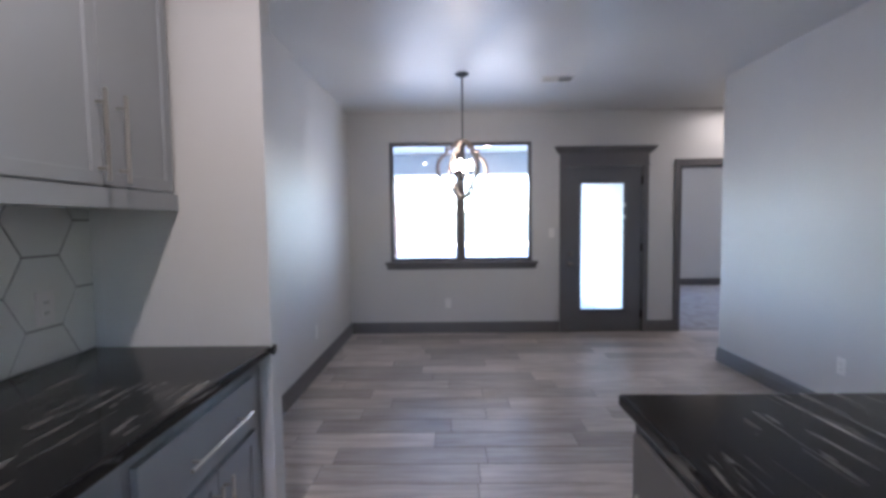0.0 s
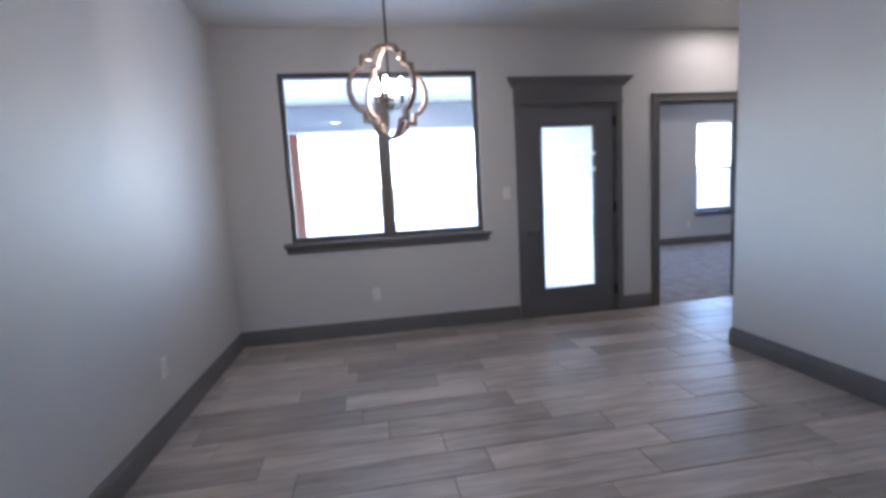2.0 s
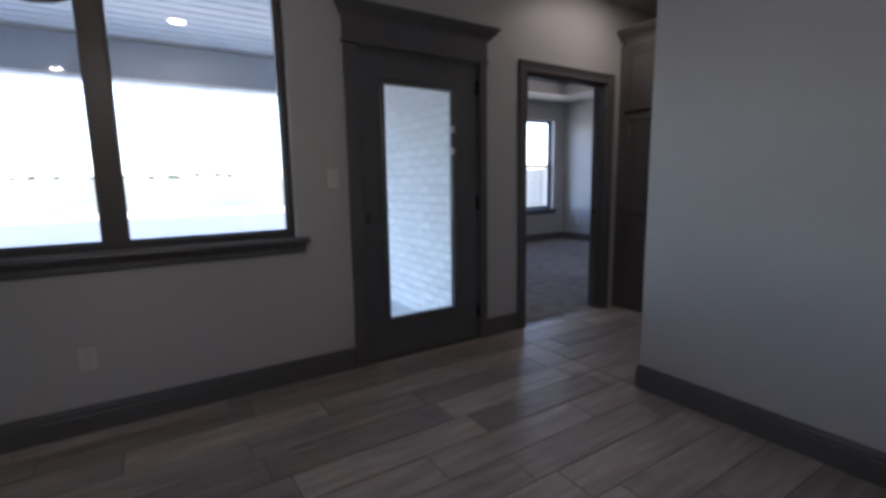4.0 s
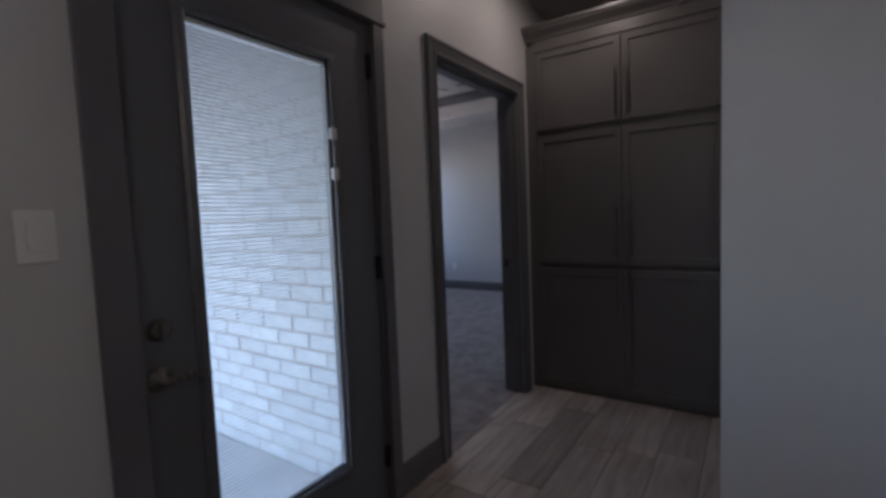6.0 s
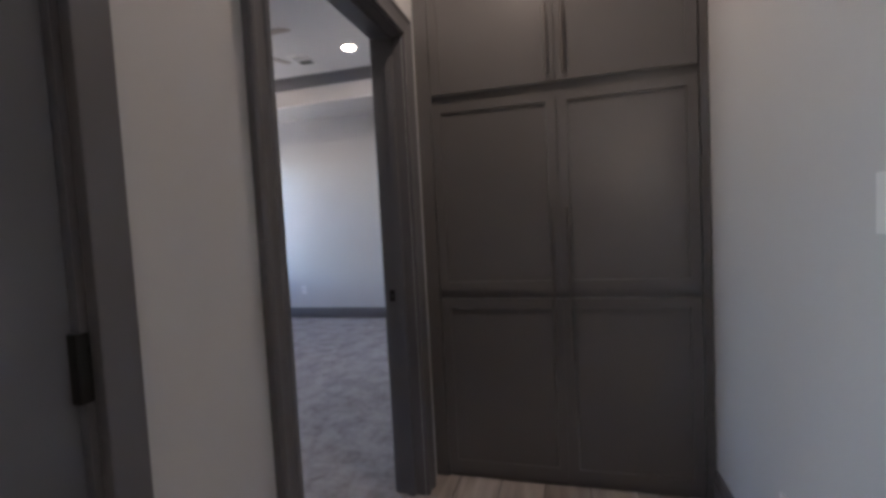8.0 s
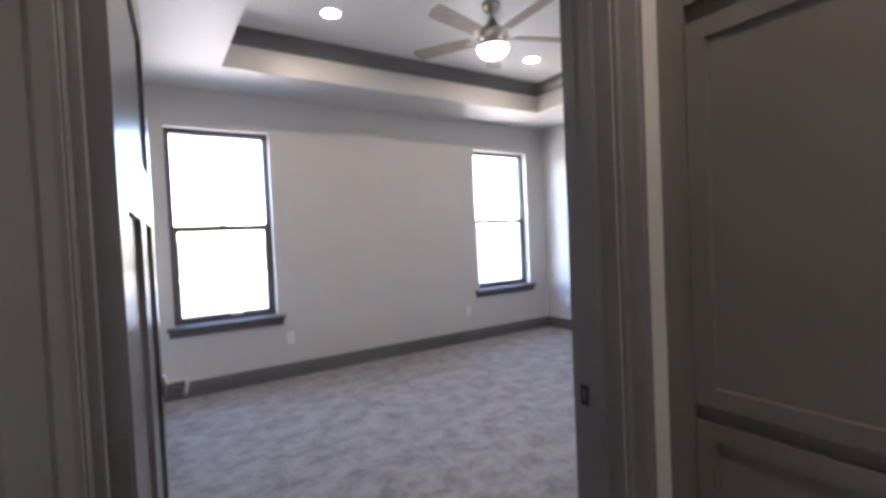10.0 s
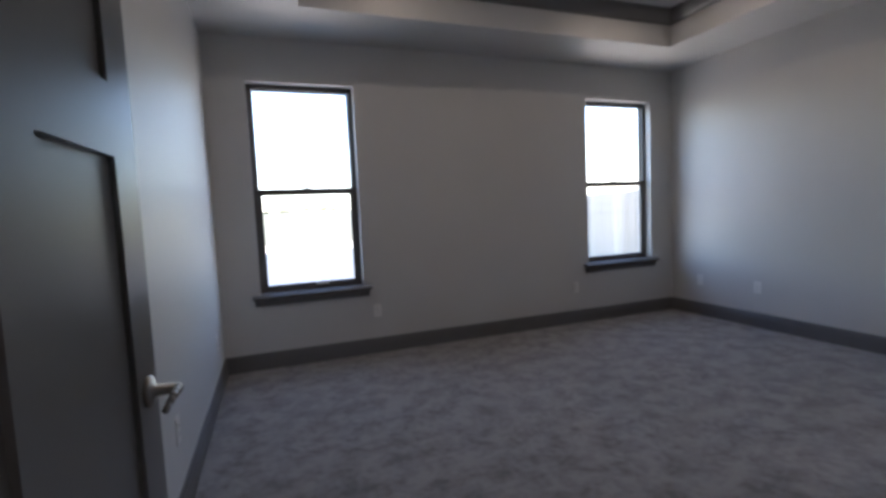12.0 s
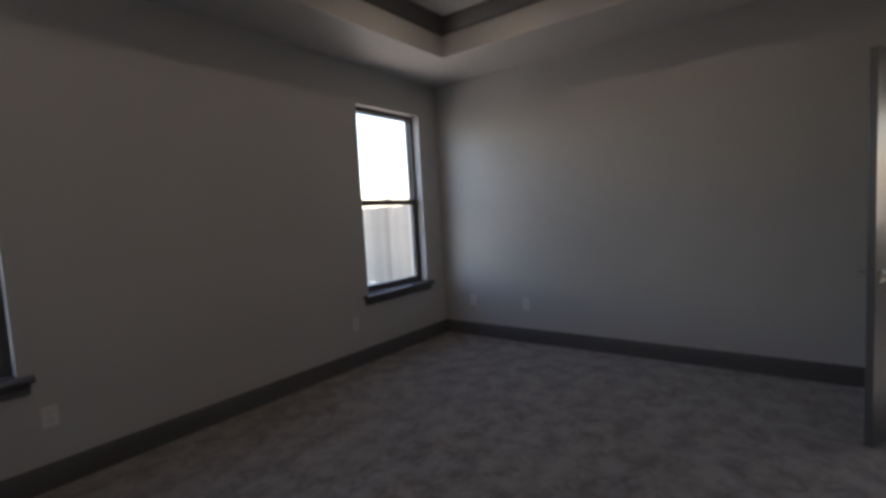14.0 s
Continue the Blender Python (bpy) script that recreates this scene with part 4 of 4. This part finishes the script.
def ogee_ring(angle):
    bm, pale = bmesh.new(), bmesh.new()
    k = len(loop)
    ring = []
    for i in range(k):
        p, a, b = Vector(loop[i]), Vector(loop[i - 1]), Vector(loop[(i + 1) % k])
        t0, t1 = (p - a).normalized(), (b - p).normalized()
        n0, n1 = Vector((t0.y, -t0.x)), Vector((t1.y, -t1.x))
        n = (n0 + n1) / max(0.4, 1 + n0.dot(n1))
        ring.append([(p + n * o, d) for o, d in ((0.011, -0.014), (0.011, 0.014), (-0.011, 0.014), (-0.011, -0.014))])
    m = Matrix.Translation((PX, PY, PZ)) @ Matrix.Rotation(radians(angle), 4, "Z")
    vs = [[bm.verts.new(m @ Vector((p.x, d, p.y))) for p, d in r] for r in ring]
    vp = [[pale.verts.new(m @ Vector((p.x * 0.995, d, p.y * 0.995))) for p, d in ((r[2][0], 0.0125), (r[3][0], -0.0125))] for r in ring]
    for i in range(k):
        A, B = vs[i], vs[(i + 1) % k]
        for j in range(4):
            bm.faces.new((A[j], A[(j + 1) % 4], B[(j + 1) % 4], B[j]))
        P, Q = vp[i], vp[(i + 1) % k]
        pale.faces.new((P[0], P[1], Q[1], Q[0]))
    r = part("ring", bm, WOODRING, ch)
    part("inner_face", pale, WOODPALE, r, "pale whitewashed inner face")


ogee_ring(28)
ogee_ring(118)
bm = bmesh.new()
lathe(bm, [(0, CEILING - PZ - 0.03), (0.02, CEILING - PZ - 0.03), (0.06, CEILING - PZ - 0.012), (0.064, CEILING - PZ - 0.001), (0, CEILING - PZ - 0.001)], (PX, PY, PZ))
part("canopy", bm, IRON, ch)
part("rod", tube(bmesh.new(), (PX, PY, PZ + 0.262), (PX, PY, CEILING - 0.03), 0.0065), IRON, ch)
part("stem", tube(bmesh.new(), (PX, PY, PZ - 0.08), (PX, PY, PZ + 0.262), 0.006), IRON, ch)
bm = bmesh.new()
lathe(bm, [(0, -0.105), (0.012, -0.1), (0.024, -0.085), (0.02, -0.065), (0.009, -0.055), (0, -0.055)], (PX, PY, PZ), seg=16)
part("hub", bm, IRON, ch)
for i in range(4):
    a = radians(28 + 45 + 90 * i)
    bm = bmesh.new()
    prev = None
    for j in range(8):
        u = j / 7
        r, z = 0.075 * u, PZ - 0.075 - 0.03 * math.sin(u * math.pi * 0.9) + 0.02 * u
        p = Vector((PX + r * math.cos(a), PY + r * math.sin(a), z))
        if prev is not None:
            tube(bm, prev, p, 0.0045, 8)
        prev = p
    arm = part("arm", bm, IRON, ch)
    c = Vector((PX + 0.075 * math.cos(a), PY + 0.075 * math.sin(a), PZ - 0.06))
    bm = bmesh.new()
    lathe(bm, [(0, -0.004), (0.02, -0.002), (0.022, 0.002), (0.01, 0.004), (0.0095, 0.05), (0, 0.05)], c, seg=12)
    part("candle_sleeve", bm, IRON, arm)
    bm = bmesh.new()
    lathe(bm, [(0, 0.05), (0.009, 0.052), (0.017, 0.075), (0.0165, 0.092), (0.008, 0.12), (0.002, 0.138), (0, 0.14)], c, seg=12)
    part("bulb", bm, BULB, arm, "lit candle bulb", smooth=True)

# ---- ceiling vents ----
def vent(name, label, place, w, d, turn):
    ob = thing(name, label, "vent")
    part("frame", boxes([(-w / 2, w / 2, -d / 2, -d / 2 + 0.022, -0.008, 0), (-w / 2, w / 2, d / 2 - 0.022, d / 2, -0.008, 0), (-w / 2, -w / 2 + 0.022, -d / 2 + 0.022, d / 2 - 0.022, -0.008, 0),
                         (w / 2 - 0.022, w / 2, -d / 2 + 0.022, d / 2 - 0.022, -0.008, 0), (-0.008, 0.008, -d / 2 + 0.022, d / 2 - 0.022, -0.008, 0)], 0.001), PLATE, ob)
    # dark sheet in place of the shaded duct above the slats
    part("duct_shade", boxes([(-w / 2 + 0.02, w / 2 - 0.02, -d / 2 + 0.02, d / 2 - 0.02, -0.0015, -0.0005)]), RECESS_SHADE, ob)
    n = 8
    for side in (-1, 1):
        for i in range(n):
            y = -d / 2 + 0.03 + (d - 0.06) * i / (n - 1)
            bm = boxes([(0.01 if side > 0 else -w / 2 + 0.024, w / 2 - 0.024 if side > 0 else -0.01, -0.006, 0.006, -0.0008, 0.0008)])
            bmesh.ops.transform(bm, matrix=pose(0, y, -0.007, 35 * side), verts=bm.verts)
            part("slat", bm, PLATE, ob)
    ob.matrix_world = pose(*place, 0, 0, turn)


vent("ceiling_vent", "white louvred ceiling vent in the dining room", (2.284, -1.245, CEILING - 0.001), 0.32, 0.17, 0)
vent("ceiling_vent", "white louvred ceiling vent in the bedroom tray", (7.61, 2.0, TZ - 0.001), 0.30, 0.20, 0)

# ---- recessed lights ----
def can(place, watts, group):
    ob = thing("recessed_light", "lit round recessed ceiling light with a white trim ring", "ceiling light", group=group)
    bm = bmesh.new()
    lathe(bm, [(0.068, -0.001), (0.068, -0.006), (0.078, -0.008), (0.092, -0.004), (0.093, -0.0005)], place, seg=28)
    part("trim_ring", bm, PLATE, ob)
    bm = bmesh.new()
    lathe(bm, [(0, -0.0015), (0.067, -0.0015), (0.067, -0.004), (0, -0.0055)], place, seg=28)
    part("lens", bm, LENS, ob, "glowing lens")
    lamp = new("can_lamp", bpy.data.lights.new("can_lamp", "AREA"))
    lamp.data.shape, lamp.data.size, lamp.data.energy, lamp.data.color = "DISK", 0.13, watts, (1.0, 0.83, 0.64)
    lamp.matrix_world = pose(place[0], place[1], place[2] - 0.012)


for x in (5.42, 7.49):
    for y in (1.40, 2.72):
        can((x, y, TZ), BED_CAN, "bedroom recessed lights")
can((4.72, -0.5, CEILING), HALL_CAN, "hall recessed lights")
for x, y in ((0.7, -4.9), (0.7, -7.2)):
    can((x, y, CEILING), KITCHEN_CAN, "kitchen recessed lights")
# no fixture is seen here; added to brighten the side passage
can((-0.75, -2.2, CEILING), PASSAGE_FILL, "passage recessed lights")

# ---- ceiling fan ----
FX, FY = 6.44, 2.06
fan = thing("ceiling_fan", "nickel ceiling fan with five taupe blades and lit bowl", "ceiling fan")
bm = bmesh.new()
lathe(bm, [(0, -0.001), (0.07, -0.001), (0.068, -0.02), (0.045, -0.055), (0.02, -0.065), (0, -0.065)], (FX, FY, TZ))
part("canopy", bm, NICKEL, fan, smooth=True)
part("downrod", tube(bmesh.new(), (FX, FY, 2.90), (FX, FY, TZ - 0.06), 0.013), NICKEL, fan)
bm = bmesh.new()
lathe(bm, [(0, 0.16), (0.03, 0.155), (0.04, 0.12), (0.085, 0.075), (0.115, 0.05), (0.12, 0.0), (0.105, -0.02), (0.095, -0.03), (0.095, -0.05), (0, -0.05)], (FX, FY, 2.79), seg=32)
part("motor_housing", bm, NICKEL, fan, smooth=True)
bm = bmesh.new()
lathe(bm, [(0, -0.048), (0.122, -0.048), (0.126, -0.06), (0.122, -0.068), (0, -0.068)], (FX, FY, 2.79), seg=32)
part("light_ring", bm, NICKEL, fan)
bm = bmesh.new()
lathe(bm, [(0.118, -0.068), (0.112, -0.09), (0.09, -0.118), (0.055, -0.136), (0.02, -0.143), (0, -0.144)], (FX, FY, 2.79), seg=32)
part("bowl", bm, BOWL, fan, "glowing frosted glass bowl", smooth=True)
for i in range(5):
    a = 50 + 72 * i
    m = Matrix.Translation((FX, FY, 2.797)) @ Matrix.Rotation(radians(a), 4, "Z")
    bm = boxes([(0.09, 0.21, -0.02, 0.02, -0.004, 0.004)], 0.0015)
    bmesh.ops.transform(bm, matrix=m @ pose(0, 0, 0, 12), verts=bm.verts)
    arm = part("blade_arm", bm, NICKEL, fan)
    bm = bmesh.new()
    outline = [(0.17, -0.052), (0.30, -0.058), (0.60, -0.068), (0.635, -0.06), (0.66, 0.0), (0.655, 0.062), (0.60, 0.068), (0.30, 0.06), (0.17, 0.052)]
    lo = [bm.verts.new((u, w, 0.004)) for u, w in outline]
    hi = [bm.verts.new((u, w, 0.011)) for u, w in outline]
    bm.faces.new(lo[::-1]), bm.faces.new(hi)
    for j in range(len(outline)):
        bm.faces.new((lo[j], lo[(j + 1) % len(outline)], hi[(j + 1) % len(outline)], hi[j]))
    bmesh.ops.transform(bm, matrix=m @ pose(0, 0, 0, 12), verts=bm.verts)
    part("blade", bm, BLADE, fan)

# ---- outside ----
bm = bmesh.new()
# one sheet, with a low grass bank beyond the road
xs = [-900, -300, -120, -60, -30, -10, 0, 10, 20, 30, 60, 120, 300, 900]
ys = [-900, -200, -40, -10, 5, 12, 21.3, 21.7, 24, 30, 45, 70, 130, 200, 300, 900]


def land(x, y):
    if y < 21.5:
        return -0.16
    return min(6.0, 0.1 + 0.024 * (y - 21.7))


grid = [[bm.verts.new((x, y, land(x, y))) for x in xs] for y in ys]
for j in range(len(ys) - 1):
    for i in range(len(xs) - 1):
        bm.faces.new((grid[j][i], grid[j][i + 1], grid[j + 1][i + 1], grid[j + 1][i]))
tagged(part("ground", bm, GROUND), "dry yellow grass and pale dirt yard", "ground", kind="structure")
tagged(part("road", boxes([(-60, 11.9, 9.05, 21.3, -0.3, -0.13)], 0.01), ASPHALT), "worn grey asphalt behind the yard, tinted blue for sky reflection", "road", kind="structure")
tagged(part("pavement_porch", boxes([(-2.0, 3.68, 0.2, 3.35, -0.2, -0.05)], 0.01), CONCRETE), "pale concrete porch slab", "porch floor", kind="structure")

porch = thing("porch_roof", "white boarded porch ceiling with a grey beam", "porch")
part("beam", boxes([(-2.0, 3.68, 2.9, 3.1, 2.285, 2.64)]), BEAM, porch)
part("beam_cap", boxes([(-2.0, 3.68, 2.885, 3.115, 2.255, 2.285)], 0.004), BOARD, porch)
part("deck", boxes([(-2.0, 3.68, 0.2, 3.5, 2.69, 2.8)]), ROOF, porch)
part("side_beam", boxes([(-2.2, -2.0, 0.2, 3.5, 2.31, 2.8)]), BEAM, porch)
y = 0.205
while y < 2.88:
    part("board", boxes([(-2.0, 3.68, y, y + 0.142, 2.672, 2.69)], 0.003), BOARD, porch)
    y += 0.166
can((1.9, 2.15, 2.672), 0.5, "porch recessed lights")
post = thing("porch_post", "reddish cedar porch post under the beam", "post", group="porch posts")
part("shaft", boxes([(-0.07, 0.07, -0.07, 0.07, 0.0, 2.31)], 0.006), CEDAR, post)
part("base", boxes([(-0.1, 0.1, -0.1, 0.1, 0.0, 0.14)], 0.008), CEDAR, post)
post.matrix_world = pose(0.18, 3.0, -0.05)

fence = thing("picket_fence", "pale weathered cedar privacy fence along the side yard", "fence")
for z in (0.3, 0.95, 1.45):
    part("rail", boxes([(12.222, 12.26, 4.7, 20.4, z - 0.16, z - 0.07)]), FENCEWOOD, fence)
me = None
for k in range(110):
    if me is None:
        ob = part("picket", boxes([(0, 0.016, 0, 0.138, 0, 1.74)], 0.003), FENCEWOOD, fence)
        me = ob.data
    else:
        ob = new("picket", me)
        ob.parent = fence
    ob.location = (12.2 + random.uniform(-0.004, 0.004), 4.7 + 0.143 * k, -0.165 + random.uniform(-0.02, 0.02))

# far tree line
for i in range(64):
    bm = bmesh.new()
    R = random.Random(50 + i)
    px, py = -150 + i * 5.6 + R.uniform(-2.5, 2.5), 185 + R.uniform(-20, 20)
    pz = land(px, py) - 0.1
    s = R.choice((0.7, 0.9, 1.2, 1.9)) * R.uniform(0.8, 1.2)
    tube(bm, (px, py, pz), (px, py, pz + s), 0.25, 6, 0.12)
    tree = thing("tree", "small dark tree on the far field edge", "tree", group="far trees")
    part("trunk", bm, CEDAR, tree)
    bm = bmesh.new()
    for _ in range(120):
        u = Vector((R.gauss(0, 1.5), R.gauss(0, 1.5), R.gauss(0, 0.6)))
        c = Vector((px, py, pz + s * 0.7)) + u * s * 0.34
        q = Euler((R.uniform(0, 6), R.uniform(0, 6), R.uniform(0, 6))).to_matrix()
        k = R.uniform(0.25, 0.5)
        bm.faces.new([bm.verts.new(c + q @ Vector(p) * k) for p in ((-1, -0.6, 0), (1, -0.5, 0.1), (0.1, 1, 0))])
    part("crown", bm, LEAF, tree)


# ---- carpet, planks and bricks ----
tagged(part("floor_bedroom", boxes([(BED_X0, BED_X1, BED_Y0, BED_Y1, -0.1, 0.0), (4.1, 5.055, 0.05, BED_Y0, -0.1, 0.0), (7.77, 8.68, 0.0, BED_Y0, -0.1, 0.0)]), CARPET),
       "mottled grey cut-pile carpet over the bedroom floor", "carpet", kind="structure")
tagged(part("floor_side_room", boxes([(-4.5, -1.36, -4.1, 1.5, -0.1, 0.0)]), CARPET), "grey carpet in the unlit side room", "carpet", kind="structure")
tagged(part("floor_bathroom", boxes([(6.1, 9.9, -2.4, 0.0, -0.1, 0.0)]), CONCRETE), "plain bathroom floor", "floor", kind="structure")
floor = tagged(part("floor", boxes([(-0.345, 3.875, -9.0, 0.0, -0.1, -0.004), (-1.36, -0.345, -3.812, 0.0, -0.1, -0.004), (3.875, 5.86, HALL_Y, 0.0, -0.1, -0.004), (4.1, 5.055, 0.0, 0.05, -0.1, -0.004)]), GROUT),
               "taupe grey wood-look plank tiles with dark joints", "floor", kind="structure")
PW, PL, J = 0.2, 0.905, 0.004
cache = {}


def plank_mesh(w, d):
    """Top and rounded-off rim of one plank, its corner at the origin."""
    key = (round(w, 3), round(d, 3))
    if key not in cache:
        c = 0.0022
        v = [(0, 0, -0.006), (w, 0, -0.006), (w, d, -0.006), (0, d, -0.006), (0, 0, -0.0016), (w, 0, -0.0016), (w, d, -0.0016), (0, d, -0.0016),
             (c, c, 0), (w - c, c, 0), (w - c, d - c, 0), (c, d - c, 0)]
        f = [(8, 9, 10, 11)]
        for a in (0, 4):
            for i in range(4):
                f.append((a + i, a + (i + 1) % 4, a + 4 + (i + 1) % 4, a + 4 + i))
        me = bpy.data.meshes.new("plank")
        me.from_pydata(v, [], f)
        me.materials.append(PLANK)
        cache[key] = me
    return cache[key]


far_v, far_f = [], []
regions = ((-1.36, 3.875, -3.812, 0.0), (-0.345, 3.875, -9.0, -3.812), (3.875, CAB_X + 0.02, HALL_Y, 0.0))
rnd = random.Random(11)
shift = [rnd.uniform(0, PL) for _ in range(60)]
single = 0
for rx0, rx1, ry0, ry1 in regions:
    for j in range(0, 50):
        ya, yb = -0.12 - PW * j, -0.12 - PW * j + PW
        a, b = max(ya, ry0) + J / 2, min(yb, ry1) - J / 2
        if b - a < 0.02:
            continue
        for i in range(-3, 10):
            xa = -0.4 + shift[j] + i * PL
            c, d = max(xa, rx0) + J / 2, min(xa + PL, rx1) - J / 2
            if rx0 == 3.875 and xa < rx0:
                c = rx0 + J / 2
            if d - c < 0.02:
                continue
            near = (ya > -4.4 or rx0 > 3) and single < 296
            me = plank_mesh(d - c, b - a)
            if near:
                ob = new("plank", me)
                ob.parent = floor
                ob.location = (c, a, 0)
                single += 1
            else:
                k = len(far_v)
                far_v += [(v.co.x + c, v.co.y + a, v.co.z) for v in me.vertices]
                far_f += [[k + q for q in p.vertices] for p in me.polygons]
if far_f:
    me = bpy.data.meshes.new("planks_far")
    me.from_pydata(far_v, [], far_f)
    me.materials.append(PLANK)
    ob = new("planks_far", me)
    ob.parent = floor
    ob["kind"] = "stuff"
for x, d in ((4.1015, 0.5), (4.6055, 0.447)):
    ob = new("plank", plank_mesh(d, 0.046))
    ob.parent = floor
    ob.location = (x, 0.002, 0)

brick_wall = tagged(part("wall_porch_brick", boxes([(3.70, 3.86, 0.2, 4.18, -0.16, 2.69)]), MORTAR), "white painted brick wall beside the porch", "brick wall", kind="structure")
BL, BH, BJ = 0.238, 0.073, 0.011
cache.clear()


def brick_mesh(w, k):
    key = (round(w, 3), k)
    if key not in cache:
        R = random.Random(k * 97 + int(w * 1000))
        c = 0.004
        jit = lambda s: R.uniform(-s, s)
        v = [(0.0, 0, 0), (0.0, w, 0), (0.0, w, BH), (0.0, 0, BH)]
        v += [(-0.0025, jit(0.002), jit(0.002)), (-0.0025, w + jit(0.002), jit(0.002)), (-0.0025, w + jit(0.002), BH + jit(0.002)), (-0.0025, jit(0.002), BH + jit(0.002))]
        v += [(-0.0045 + jit(0.001), c + jit(0.002), c), (-0.0045 + jit(0.001), w - c, c + jit(0.002)), (-0.0045 + jit(0.001), w - c + jit(0.002), BH - c), (-0.0045 + jit(0.001), c, BH - c)]
        f = [(8, 9, 10, 11)]
        for a in (0, 4):
            for i in range(4):
                f.append((a + i, a + (i + 1) % 4, a + 4 + (i + 1) % 4, a + 4 + i))
        me = bpy.data.meshes.new("brick")
        me.from_pydata(v, [], f)
        me.materials.append(BRICK)
        cache[key] = me
    return cache[key]


far_v, far_f = [], []
rnd = random.Random(5)
single = 0
for r in range(34):
    z = -0.15 + r * (BH + BJ)
    if z + BH > 2.69:
        break
    ya = 0.2 - (r % 2) * (BL + BJ) / 2
    while ya < 4.18:
        a, b = max(ya, 0.2), min(ya + BL, 4.18)
        if b - a > 0.03:
            me = brick_mesh(b - a, rnd.randrange(5))
            dx = rnd.uniform(-0.003, 0.003)
            if a < 2.2 and z < 2.25 and single < 290:
                ob = new("brick", me)
                ob.parent = brick_wall
                ob.location = (3.70 + dx, a, z)
                single += 1
            else:
                k = len(far_v)
                far_v += [(v.co.x + 3.70 + dx, v.co.y + a, v.co.z + z) for v in me.vertices]
                far_f += [[k + q for q in p.vertices] for p in me.polygons]
        ya += BL + BJ
me = bpy.data.meshes.new("bricks_far")
me.from_pydata(far_v, [], far_f)
me.materials.append(BRICK)
ob = new("bricks_far", me)
ob.parent = brick_wall
ob["kind"] = "stuff"
